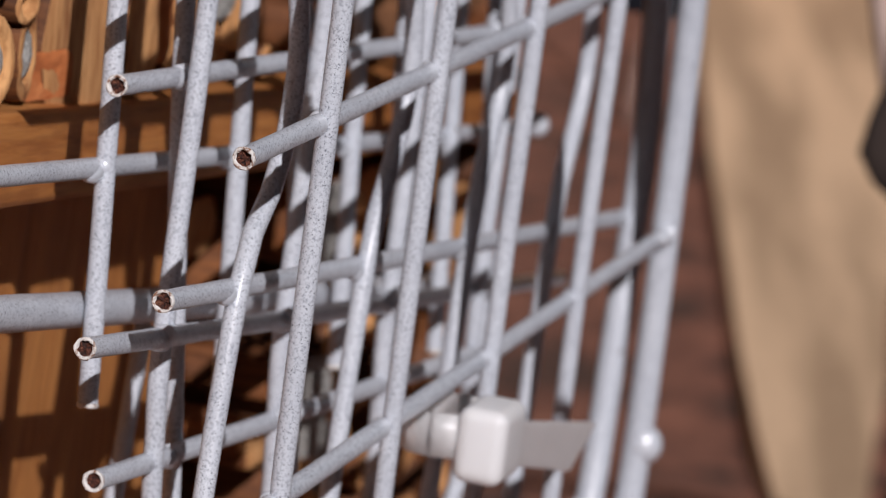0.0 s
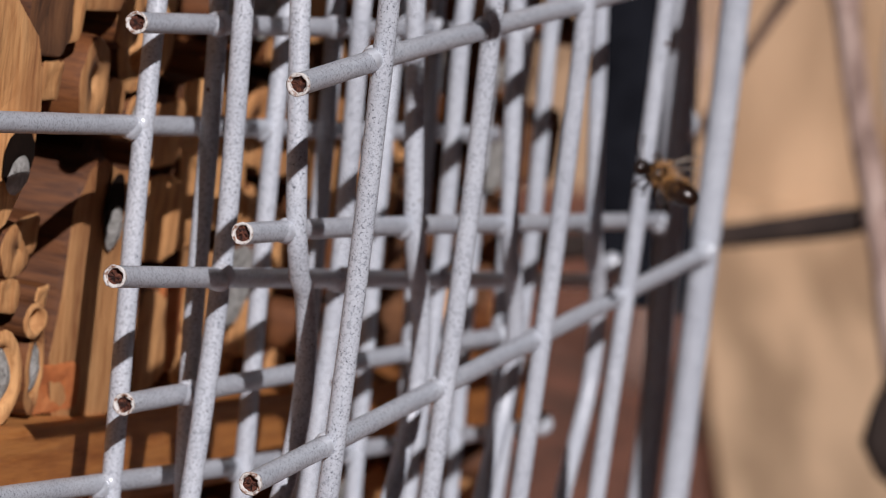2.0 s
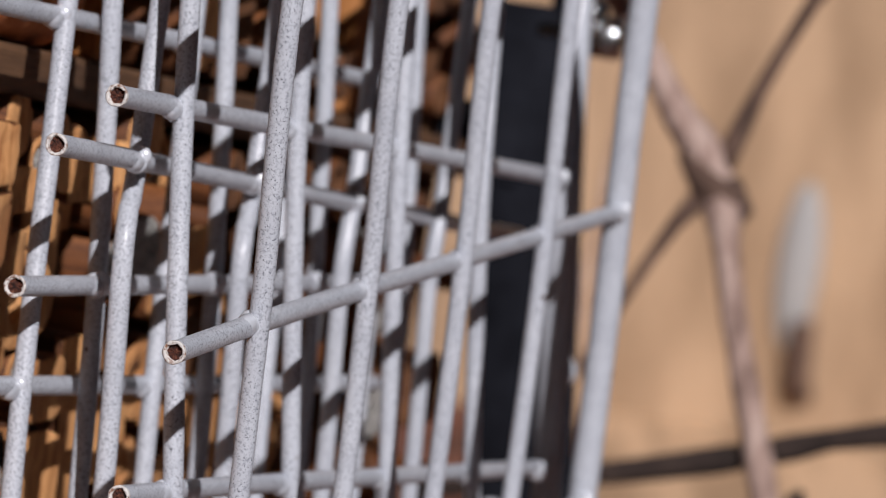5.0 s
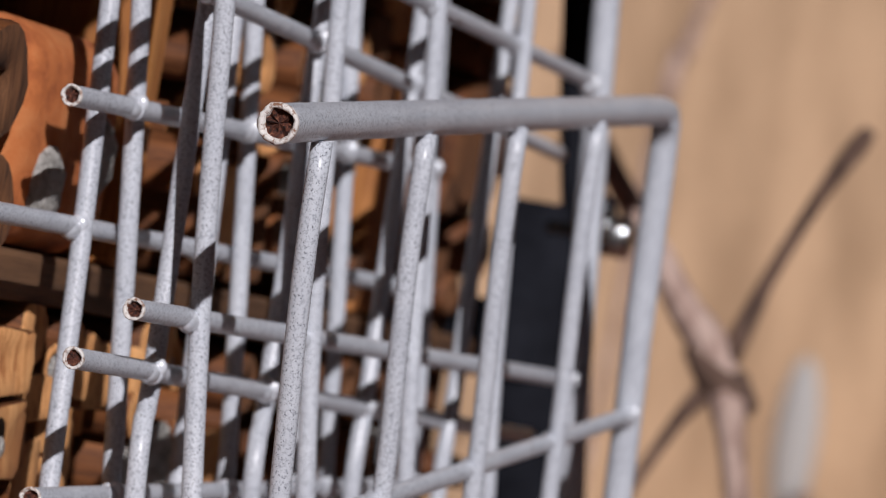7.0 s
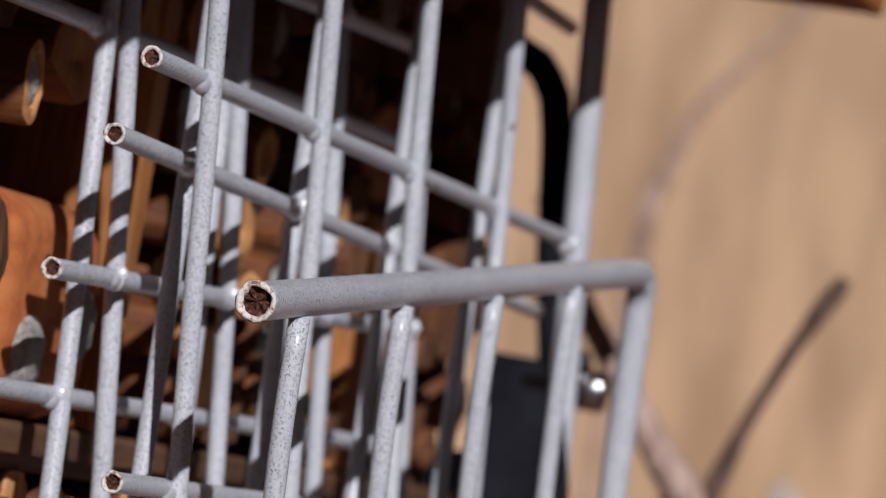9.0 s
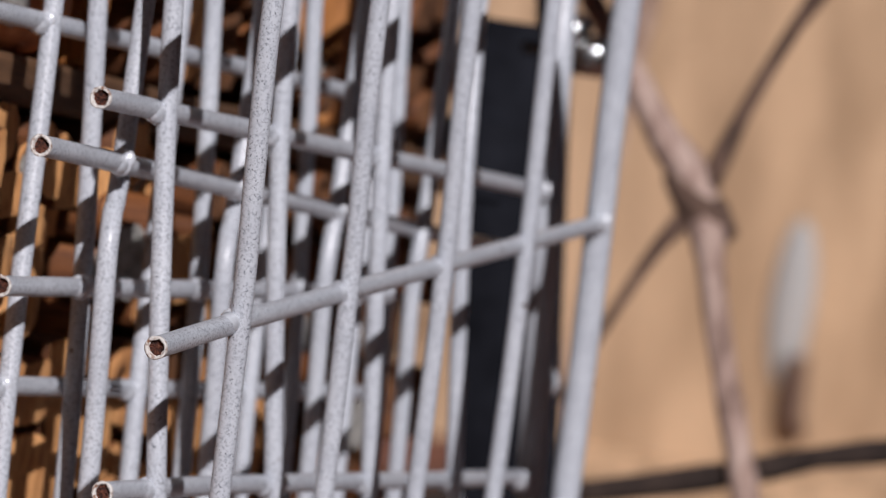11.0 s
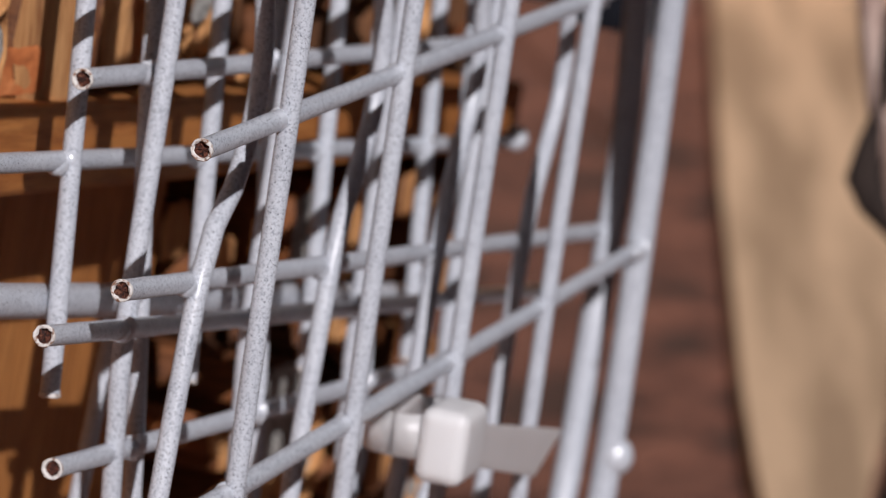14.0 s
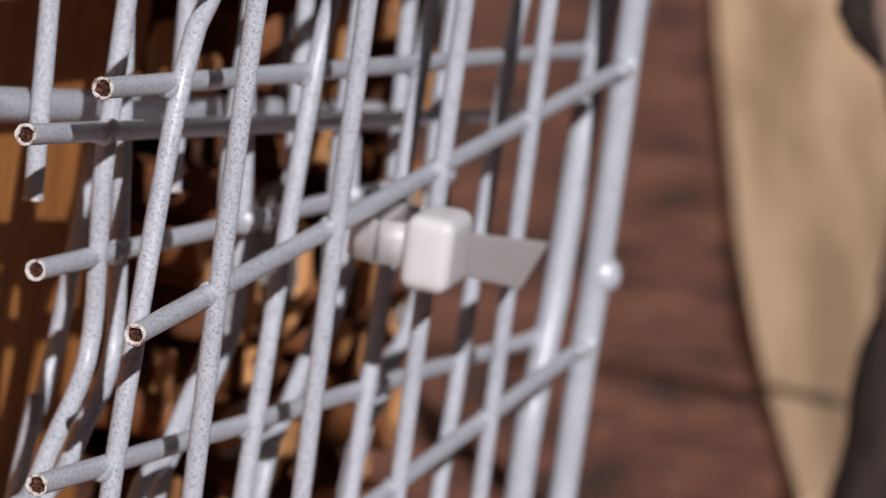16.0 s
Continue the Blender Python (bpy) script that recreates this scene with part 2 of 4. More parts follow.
def mesh(name, verts, faces, *mats, smooth=True):
    me = bpy.data.meshes.new(name)
    me.from_pydata([tuple(v) for v in verts], [], faces)
    me.update()
    for m in mats:
        me.materials.append(m)
    if smooth:
        me.polygons.foreach_set("use_smooth", [True] * len(me.polygons))
    return me


def put(name, me, parent=None, label="", m=None):
    ob = new(name, me)
    if parent:
        ob.parent = parent
    if m is not None:
        ob.matrix_basis = m
    return tagged(ob, label)


def part(name, bm, material, parent, label="", smooth=True):
    me = bpy.data.meshes.new(name)
    bm.normal_update()
    bm.to_mesh(me)
    bm.free()
    me.materials.append(material)
    if smooth:
        me.polygons.foreach_set("use_smooth", [True] * len(me.polygons))
    return put(name, me, parent, label)


def spline(points, step=0.003):
    """A smooth line through the points."""
    p = [Vector(q) for q in points]
    if len(p) < 3:
        n = max(2, int((p[1] - p[0]).length / (step * 3)))
        return [p[0].lerp(p[1], i / n) for i in range(n + 1)]
    p = [p[0] * 2 - p[1], *p, p[-1] * 2 - p[-2]]
    out = []
    for a, b, c, d in zip(p, p[1:], p[2:], p[3:]):
        n = max(2, int((c - b).length / step))
        for i in range(n):
            s = i / n
            out.append(0.5 * (2 * b + (c - a) * s + (2 * a - 5 * b + 4 * c - d) * s * s + (3 * b - a - 3 * c + d) * s ** 3))
    return out + [p[-2]]


def tube(line, radius, sides=12, cap=True, wobble=0.0):
    """Verts and faces of a round rod along a line; radius: one, or one a point."""
    rad = radius if isinstance(radius, list) else [radius] * len(line)
    verts, faces = [], []
    ref = None
    for i, q in enumerate(line):
        way = (line[min(i + 1, len(line) - 1)] - line[max(i - 1, 0)]).normalized()
        if ref is None:
            ref = way.orthogonal().normalized()
        ref = (ref - way * ref.dot(way)).normalized()
        other = way.cross(ref)
        r = rad[i] * (1 + wobble * noise.noise(q * 180))
        for k in range(sides):
            a = 2 * math.pi * k / sides
            verts.append(q + (ref * math.cos(a) + other * math.sin(a)) * r)
    for i in range(len(line) - 1):
        for k in range(sides):
            a, b = i * sides + k, i * sides + (k + 1) % sides
            faces.append((a, b, b + sides, a + sides))
    if cap:
        faces.append(tuple(range(sides))[::-1])
        faces.append(tuple(range(len(verts) - sides, len(verts))))
    return verts, faces


def box(bm, lo, hi, bevel=0.0, jitter=0.0, round_steps=2):
    """A bevelled block between two corners."""
    made = bmesh.ops.create_cube(bm, size=1.0)["verts"]
    for v in made:
        for k in range(3):
            v.co[k] = (lo[k] + hi[k]) / 2 + v.co[k] * (hi[k] - lo[k]) + (random.uniform(-jitter, jitter) if jitter else 0)
    if bevel:
        bmesh.ops.bevel(bm, geom=list({e for v in made for e in v.link_edges}), offset=bevel, segments=round_steps, profile=0.5, affect="EDGES")
    return bm


def thing(name, at, label, category, group=""):
    ob = new(name)
    ob.empty_display_size = 0.01
    ob.location = at
    return tagged(ob, label, category, group)


# ---- ground and wall ----
def ground():
    n = 60
    xs = [(-1 if i < n / 2 else 1) * 60 * abs(2 * i / n - 1) ** 4 for i in range(n + 1)]
    v = [Vector((x + 0.6, y + 0.1, 0.005 * noise.noise(Vector((x * 9, y * 9, 0))) * (abs(x) < 5) * (abs(y) < 5) - 0.003)) for x in xs for y in xs]
    f = [(i * (n + 1) + j, (i + 1) * (n + 1) + j, (i + 1) * (n + 1) + j + 1, i * (n + 1) + j + 1) for i in range(n) for j in range(n)]
    tagged(put("ground", mesh("ground", v, f, SOIL)), "reddish brown bare garden soil", "ground", kind="structure")


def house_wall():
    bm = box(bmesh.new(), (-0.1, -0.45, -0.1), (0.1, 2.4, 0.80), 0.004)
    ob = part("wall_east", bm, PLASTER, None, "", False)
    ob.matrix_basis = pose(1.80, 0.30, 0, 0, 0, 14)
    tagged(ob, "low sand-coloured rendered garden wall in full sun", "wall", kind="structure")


ground()
house_wall()


# Unseen screens, added to hold back low sky light and bounce off the soil.
def fence(name, lo, hi):
    ob = part(name, box(bmesh.new(), lo, hi, 0.004), DARK_SCREEN, None, "", False)
    tagged(ob, "unseen dark wooden screen added to cut sky and ground light", "fence", kind="structure")


fence("wall_west", (-2.30, -1.2, -0.05), (-2.24, 4.0, 0.86))
fence("wall_south", (-2.30, -1.26, -0.05), (1.9, -1.2, 0.85))


# ---- wire mesh panels ----
WIRE, ROD = 0.00112, 0.00198
bead = bmesh.new()
bmesh.ops.create_uvsphere(bead, u_segments=14, v_segments=8, radius=1.0)
BEAD = bpy.data.meshes.new("weld")
bead.to_mesh(BEAD)
bead.free()
BEAD.materials.append(WELD)
BEAD.polygons.foreach_set("use_smooth", [True] * len(BEAD.polygons))


def drop():
    """A drop of coat at a crossing: a flat bead round the cross wire, drawn out a little along it, with a swelling above."""
    bm = bmesh.new()
    bmesh.ops.create_uvsphere(bm, u_segments=16, v_segments=12, radius=1.0, matrix=Matrix.Diagonal((0.6, 1.38, 1.42, 1)))
    bmesh.ops.create_uvsphere(bm, u_segments=16, v_segments=10, radius=1.0, matrix=Matrix.Translation((-0.7, 0, 0)) @ Matrix.Diagonal((2.5, 1.16, 1.16, 1)))
    bmesh.ops.create_uvsphere(bm, u_segments=16, v_segments=10, radius=1.0, matrix=Matrix.Translation((0.1, -0.6, 0.6)) @ Matrix.Diagonal((0.65, 1.05, 1.05, 1)))
    bmesh.ops.scale(bm, vec=(0.001, 0.001, 0.001), verts=bm.verts)
    me = bpy.data.meshes.new("weld")
    bm.to_mesh(me)
    bm.free()
    me.materials.append(WELD)
    me.polygons.foreach_set("use_smooth", [True] * len(me.polygons))
    return me


DROP = drop()


def cut_end(parent, tip, way, r):
    """The sawn end of a wire: a chipped ring of coat round a rusty core."""
    way = way.normalized()
    ref = way.orthogonal().normalized()
    other = way.cross(ref)
    n = 18
    verts, faces = [], []
    for k, (rad, depth, jag) in enumerate(((1.03, 0.35, 0.02), (1.06, -0.02, 0.05), (0.95, -0.10, 0.08), (0.76, -0.02, 0.13), (0.72, 0.55, 0.05))):
        for i in range(n):
            a = 2 * math.pi * i / n
            rr = r * rad * (1 + random.uniform(-jag, jag))
            verts.append(tip + (ref * math.cos(a) + other * math.sin(a)) * rr + way * r * (depth + random.uniform(-jag, jag)))
    for k in range(4):
        for i in range(n):
            a, b = k * n + i, k * n + (i + 1) % n
            faces.append((b, a, a + n, b + n))
    put("chipped_rim", mesh("chipped_rim", verts, faces, CHIP), parent, "chipped white coat round the sawn wire")
    verts = [tip + way * r * 0.3]
    for k in (0.4, 0.8):
        verts += [tip + (ref * math.cos(2 * math.pi * i / n) + other * math.sin(2 * math.pi * i / n)) * r * k + way * r * random.uniform(0.18, 0.55) for i in range(n)]
    faces = [(0, 1 + (i + 1) % n, 1 + i) for i in range(n)]
    faces += [(1 + i, 1 + (i + 1) % n, 1 + n + (i + 1) % n, 1 + n + i) for i in range(n)]
    put("rusty_core", mesh("rusty_core", verts, faces, RUST, smooth=False), parent, "rusty brown steel core of the wire")


def rod(parent, points, r, name="wire", cuts=(0,)):
    line = spline(points)
    v, f = tube(line, r, 14 if r < 0.0015 else 18, not cuts, 0.035)
    ob = put(name, mesh(name, v, f, COAT), parent)
    if 0 in cuts:
        cut_end(ob, line[0], line[1] - line[0], r)
    if 1 in cuts:
        cut_end(ob, line[-1], line[-2] - line[-1], r)
    return ob


def weld(parent, at):
    put("weld", DROP, parent, "", Matrix.Translation(at))


def layer(x, y, z, off):
    """A point of a sheet's other layer of wires, off mm behind it on the same slant."""
    k = off / (y + 138)
    return mm(x + k * (x + 457), y + off, z + k * (z - 57))


def panel(label, depth, rows, cols, upright=-1.0, cross=lambda x: 0.0, frame=None, dip=None, bow=lambda z: 0.0):
    """A square wire mesh, its wires a little bent. rows: (z at x = 0, fall, start, end); cols: for each upright its x on every row, top to bottom, and further
    (x, z) points; depth(x, z): the sheet's place; upright, cross: how far the two layers of wires lie behind it; frame: an edge rod;
    dip: by how much the near end of a row hangs; bow(z): how far the sheet bows back."""
    root = thing("wire_mesh_panel", (0, 0, 0), label, "wire mesh", "stacked wire mesh panels")
    for k, (z0, fall, start, end) in enumerate(rows):
        hang = (dip or {}).get(k, 0.0)
        line = [(start, hang), (start + 26, hang * 0.3), (start + 60, 0), ((start + end) / 2 + 20, 0), (end, 0)]
        rod(root, [layer(x, depth(x, z0 - fall * x), z0 - fall * x - h, cross(x) + bow(z0 - fall * x)) for x, h in line], WIRE)
    for xs, kinks in cols:
        pts = [(x, z0 - fall * x) for x, (z0, fall, _, _) in zip(xs, rows)] + list(kinks)
        pts.sort(key=lambda p: -p[1])
        cut = (1,) if pts[-1][1] > -200 else ()
        rod(root, [layer(x, depth(x, z), z, (upright if z > -200 else upright * 0.5) + bow(z)) for x, z in pts], WIRE, cuts=cut)
        for x, (z0, fall, start, end) in zip(xs, rows):
            if start < x < end + 1:
                weld(root, layer(x, depth(x, z0 - fall * x), z0 - fall * x, cross(x) + bow(z0 - fall * x)) + Vector((-0.0036 if upright < 0 else -0.0012, -0.0002, 0.0001)))
    if frame:
        rod(root, [layer(x, depth(x, z), z, max(-2.9, -0.5 + 0.03 * z) + max(0.0, bow(z))) for x, z in frame], ROD, "frame_rod", cuts=())
    return root


def front_panel():
    rows = [(z, 0.0, s, 160) for z, s in ((0, -25.8), (-40, -24.8), (-80, -24.4), (-120, -24.0), (-160, -25.0), (-200, -24.0), (-240, -25.0))]
    lean = (-0.8, 0.0, -1.4, -1.5, -1.5, -1.5, -1.5)
    cols = [([x + d for d in lean], [(x - 3.8, 40.8), (x - 4.1, 30), (x - 3.0, 18), (x - 1.4, 7), (x + 0.2, -20), (x - 0.8, -58), (x - 1.5, -258)]) for x in (2.0, 41.6, 81.8, 121.6)]
    root = panel("light grey coated wire mesh with a thick edge rod", lambda x, z: 0.0, rows, cols, dip={0: 0.55})
    line = [mm(-17.8, 0, 42.8), mm(40, 0, 42.4), mm(120, 0, 41.8), mm(152, 0, 41.4), mm(156.6, 0, 40.2), mm(158, 0, 36.5), mm(159, 0, 14), mm(160.6, 0, 0), mm(162.4, 0, -20),
            mm(163.6, 0, -40), mm(165.6, 0, -62), mm(166.6, 0, -82), mm(167, 0, -110), mm(165.5, 0, -140), mm(165, 0, -258)]
    rod(root, line, ROD, "frame_rod")
    for x, z in ((159, 0), (161.5, -40), (164.5, -80), (164.5, -120)):
        weld(root, mm(x, -0.4, z))
    put("joint_ball", BEAD, root, "swollen joint on the edge rod", Matrix.LocRotScale(mm(167.4, -0.7, -110), None, (0.0026, 0.0028, 0.0029)))


def second_bow(z):
    """How far the second sheet bows back: its upper part leans away from the front one."""
    return max(-1.4, 0.035 * z) if z < 0 else min(5.0, 0.19 * z)


def second_panel():
    rows = [(103, 0.12, -18, 168), (62.2, 0.116, -17.8, 170), (20.2, 0.106, -14.7, 175), (-19.6, 0.11, -1.5, 183), (-60.0, 0.121, -13.2, 183), (-101.2, 0.122, -22.2, 171), (-142, 0.12, -22, 170), (-183, 0.12, -22, 168)]
    xs = [[-2, 2.7, 7.0, 16.4, 11.2, 1.1, -4, -8], [40, 44.3, 48.5, 60.3, 57.5, 48.0, 40, 36], [82, 86.1, 92.0, 102.1, 100.9, 91.9, 84, 80], [125, 129.4, 133.0, 144.5, 142.2, 133.7, 126, 122]]
    cols = []
    for x in xs:
        z = -19.6 - 0.11 * x[3]
        cols.append((x, [(x[0], 104), (x[3] + 4.6, z - 7.0), (x[3] + 7.6, z - 13.0), (x[3] + 8.2, z - 19.0), (x[3] + 6.6, z - 25.0), (x[3] + 2.8, z - 31.0), (x[7] - 5, -255)]))
    frame = [(167, 104), (170, 72), (173.5, 45), (177, 20), (180.3, -1), (182.8, -14), (185, -26), (187.6, -40), (190, -60), (190.6, -72), (188.6, -85), (185, -98), (180.5, -118),
             (175.5, -131), (172.5, -144), (168, -200), (167, -255)]
    root = panel("light grey coated wire mesh sheet, bent out of shape", lambda x, z: 12.2 + 0.03 * z, rows, cols, frame=frame, dip={3: 0.5}, bow=second_bow)
    for x, z in ((170, 42), (177, 1.5), (184, -40), (185.5, -82), (174, -122)):
        weld(root, layer(x, 12.2 + 0.03 * z, z, second_bow(z)) + Vector((-0.0032, -0.0003, 0)))
    put("joint_ball", BEAD, root, "swollen joint on the edge rod", Matrix.LocRotScale(mm(181.6, 9.6, -25.6), None, (0.0024, 0.0024, 0.0024)))


def third_panel():
    rows = [(95.5, 0.13, -4, 186), (55.4, 0.13, -5.4, 186), (14.4, 0.123, -10.5, 186), (-25.9, 0.13, -18.1, 195), (-66.4, 0.14, -14.9, 178)]
    xs0 = [25, 20.5, 15.6, 15.0, 9.0]
    cols = []
    for k in range(4):
        xs = [x + 42 * k for x in xs0]
        tail = [(xs[4] + 0.2, -80 - 5.6 * k), (xs[4] - 0.3, -93 - 5.6 * k), (xs[4] - 12.5, -104 - 5.6 * k), (xs[4] - 26, -122 - 5.6 * k), (xs[4] - 34, -256)]
        cols.append((xs, [(xs[0] + 3, 104), (xs[2] - 1.8, 4 - 5 * k), *tail]))
    root = panel("shaded grey wire mesh sheet, its lower wires bent forward", lambda x, z: 19.5 + 0.03 * z, rows, cols, 0.7, lambda x: -1.0 + 0.02 * x, bow=lambda z: max(0.0, min(2.4, 0.14 * z)))
    put("weld", BEAD, root, "", Matrix.LocRotScale(mm(193.6, 19.6, -49.0), None, (0.0016, 0.0019, 0.0019)))


def fourth_panel():
    rows = [(79.5, 0.085, 9, 152), (41.3, 0.082, 9, 152), (-0.7, 0.082, 1.5, 152), (-40.1, 0.087, 0.8, 150), (-81.2, 0.097, -4.6, 146)]
    xs0 = [31, 29.7, 27.0, 20.8, 19.8]
    cols = []
    for k in range(4):
        xs = [x + 41 * k for x in xs0]
        tail = [(xs[4] - 2.3, -95.6 - 3.5 * k), (xs[4] - 13, -103 - 3.5 * k), (xs[4] - 30, -124 - 3.5 * k), (xs[4] - 40, -256)]
        cols.append((xs, [(xs[0] + 2, 104), *tail]))
    panel("grey coated wire mesh sheet standing behind the others", lambda x, z: 26.8 + 0.1 * max(z, -110), rows, cols, 1.4, lambda x: -0.3)


def rear_panel():
    rows = [(69, 0.1, -90, 164), (28, 0.1, -90, 160), (-11.9, 0.103, -90, 156), (-49.9, 0.121, -90, 186)]
    xs0 = [32.8, 26.0, 18.1, 13.2]
    cols = []
    for k in range(4):
        xs = [x + 44 * k for x in xs0]
        cols.append((xs, [(xs[0] + 5, 104), (xs[3] - 3.2, -77 - 6.5 * k)]))
    depth = lambda x, z: 31.5 + 0.08 * z
    root = panel("grey coated wire mesh lying against the nesting sticks", depth, rows, cols)
    put("weld", BEAD, root, "", Matrix.LocRotScale(mm(184.6, 24.6, -71.6), None, (0.0016, 0.0019, 0.0019)))
    rod(root, [mm(x, depth(x, -65) + 2.0, -65.2 - 0.165 * x) for x in (-90, 40, 156)], ROD, "frame_rod", cuts=())
    rod(root, [mm(52.8, 34.5, -77.5), mm(50.5, 34.5, -88.8), mm(47.4, 34.5, -102.0), mm(42.9, 34.5, -112.1), mm(39.4, 34.5, -119.6), mm(10, 34.5, -256)], WIRE, cuts=())


front_panel()
second_panel()
third_panel()
fourth_panel()
rear_panel()


# ---- cable tie ----
def cable_tie():
    root = thing("cable_tie", (0, 0, 0), "white nylon cable tie with its tail cut slanting", "cable tie")
    bm = bmesh.new()
    box(bm, mm(56.5, -9.0, -90.2), mm(66, -3.0, -81.2), 0.0015, 0.0, 5)
    part("lock_head", bm, NYLON, root, "", False)
    bm = bmesh.new()
    c = [(65.0, -7.6, -84.0), (108, -7.5, -93.2), (99, -7.0, -97.6), (65.0, -7.6, -89.2)]
    lo = [bm.verts.new(mm(*p)) for p in c]
    hi = [bm.verts.new(mm(p[0], p[1] + 1.2, p[2])) for p in c]
    bm.faces.new(lo)
    bm.faces.new(hi[::-1])
    for i in range(4):
        bm.faces.new((lo[i], hi[i], hi[(i + 1) % 4], lo[(i + 1) % 4]))
    part("tail", bm, NYLON, root, "slantwise cut strap end", False)
    bm = bmesh.new()
    line = [(59, -4.5), (57.6, -2.5), (57, -0.5), (57.4, 1.6), (59.5, 3.2), (62.5, 3.6), (66, 2.6), (68, 0), (68, -2.5), (66, -5)]
    prev = None
    for x, y in line:
        ring = [bm.verts.new(mm(x, y + o, -85.2 + h)) for o, h in ((0, -2.6), (0, 2.6), (1.1, 2.6), (1.1, -2.6))]
        if prev:
            for i in range(4):
                bm.faces.new((prev[i], ring[i], ring[(i + 1) % 4], prev[(i + 1) % 4]))
        prev = ring
    bmesh.ops.recalc_face_normals(bm, faces=bm.faces)
    part("strap", bm, NYLON, root)


cable_tie()


# ---- nesting box ----
SLOPE = 0.11  # the box leans: its shelves fall with x
HUB = mm(10, 0, -47)
LEAN = Matrix.Translation(HUB) @ Matrix.Rotation(math.atan(SLOPE), 4, "Y") @ Matrix.Translation(-HUB)


def leaned(x, z):
    """A place of the upright box, in mm, moved as the box leans."""
    p = LEAN @ mm(x, 0, z)
    return p.x * 1000, (p.z - GROUND) * 1000


def nesting_box():
    root = thing("insect_hotel", (0, 0, 0), "wooden insect hotel filled with canes and branch pieces", "insect hotel")
    root.matrix_basis = LEAN
    boards = (
        ("back_board", (-140, 128, -276), (236, 140, 107.8), OLD),
        ("side_board", (-152, 46, -276), (-140, 140, 107.8), UPRIGHT),
        ("side_board", (236, 50, -276), (248, 140, 107.8), OLD),
        # out of view; its overhang is added to shade the upper sticks
        ("top_board", (-160, -7, 108), (256, 145, 120), PINE),
        ("shelf", (-139, 37.5, -57.5), (235, 127, -47.2), PINE),
        ("front_board", (-139, 51, -276), (116, 61, -57.9), UPRIGHT),
        ("shelf", (-139, 42, 17.6), (235, 127, 23.2), OLD),
        ("shelf", (117, 44, -160), (235, 127, -150), OLD),
    )
    for name, lo, hi, m in boards:
        part(name, box(bmesh.new(), mm(*lo), mm(*hi), 0.0008), m, root, "", False)


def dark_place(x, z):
    """Where stick ends take the dark grey-brown colour, for the shade inside the box."""
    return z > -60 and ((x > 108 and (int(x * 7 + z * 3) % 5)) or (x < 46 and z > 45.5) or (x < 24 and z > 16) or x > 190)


def stick(x, z, r, face, kind, keyed=0):
    """One nesting stick: a cane or branch piece that points at the viewer's side, hollow, drilled or stopped with mud."""
    n = 20
    length = 0.11 - face / 1000
    ob_at = mm(x, face, z)
    hole = r * {"cane": 0.62, "branch": 0.26, "plug": 0.66, "solid": 0.08}[kind]
    flat = 0.55 if keyed and kind == "plug" else 0.95 if keyed else random.uniform(0.72, 1.1)
    turn = random.random() * 6.3
    tilt = max(random.uniform(-0.36, 0.04), -1.3 / r)
    chord = random.uniform(0.3, 0.75) if kind == "solid" and r < 9 else 0
    off = random.random() * 9
    def ring(rad, y):
        out = []
        for i in range(n):
            a = 2 * math.pi * i / n
            w = rad * (1 + 0.16 * noise.noise(Vector((math.cos(a), math.sin(a), off))) + 0.05 * noise.noise(Vector((3 * math.cos(a), 3 * math.sin(a), off))))
            if chord:
                w = min(w, chord * r / max(0.05, math.cos(a - turn)) * (rad / r)) if math.cos(a - turn) > 0.05 else w
            out.append(Vector((w * math.cos(a) * flat, y + tilt * w * math.cos(a) + 0.06 * w * noise.noise(Vector((math.cos(a) * 2, math.sin(a) * 2, off + 4))), w * math.sin(a))) / 1000)
        return out
    side = ring(r, length * 1000) + ring(r * 1.01, 22) + ring(r, 1.2) + ring(r * 0.96, 0.25)
    f = [(k * n + i, k * n + (i + 1) % n, (k + 1) * n + (i + 1) % n, (k + 1) * n + i) for k in range(3) for i in range(n)]
    name, label, cat = {"cane": ("cane", "hollow tan cane with an open dark end", "cane"), "plug": ("cane", "tan cane stopped with pale grey mud", "cane"),
                        "branch": ("branch_piece", "sawn tan branch piece with a drilled hole", "branch"), "solid": ("branch_piece", "sawn tan branch piece, cracked end grain", "branch")}[kind]
    root = thing(name, ob_at, label, cat, "nesting sticks in the insect hotel")
    put("rind", mesh("rind", side, f, CANE), root)
    face_v = ring(r * 0.96, 0.25) + ring(r * 0.8, 0.0) + ring(hole, 0.05) + ring(hole * 0.94, 6.0)
    f = [(k * n + i, k * n + (i + 1) % n, (k + 1) * n + (i + 1) % n, (k + 1) * n + i) for k in range(3) for i in range(n)]
    put("cut_face", mesh("cut_face", face_v, f, SHADED_OLD if dark_place(x, z) and keyed == 0 else ENDS), root)
    if kind == "plug":
        v = [Vector((0, -0.0004, 0))] + ring(hole * 0.55, 0.1) + ring(hole * 1.02, 1.2)
        f = [(0, 1 + i, 1 + (i + 1) % n) for i in range(n)] + [(1 + i, 1 + n + i, 1 + n + (i + 1) % n, 1 + (i + 1) % n) for i in range(n)]
        put("mud_plug", mesh("mud_plug", v, f, MUD), root, "pale grey dried mud")
    else:
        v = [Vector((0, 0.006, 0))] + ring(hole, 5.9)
        put("hole_bottom", mesh("hole_bottom", v, [(0, 1 + i, 1 + (i + 1) % n) for i in range(n)], HOLE_SHADE), root, "hole bottom with its deep shade coloured in")
    return root


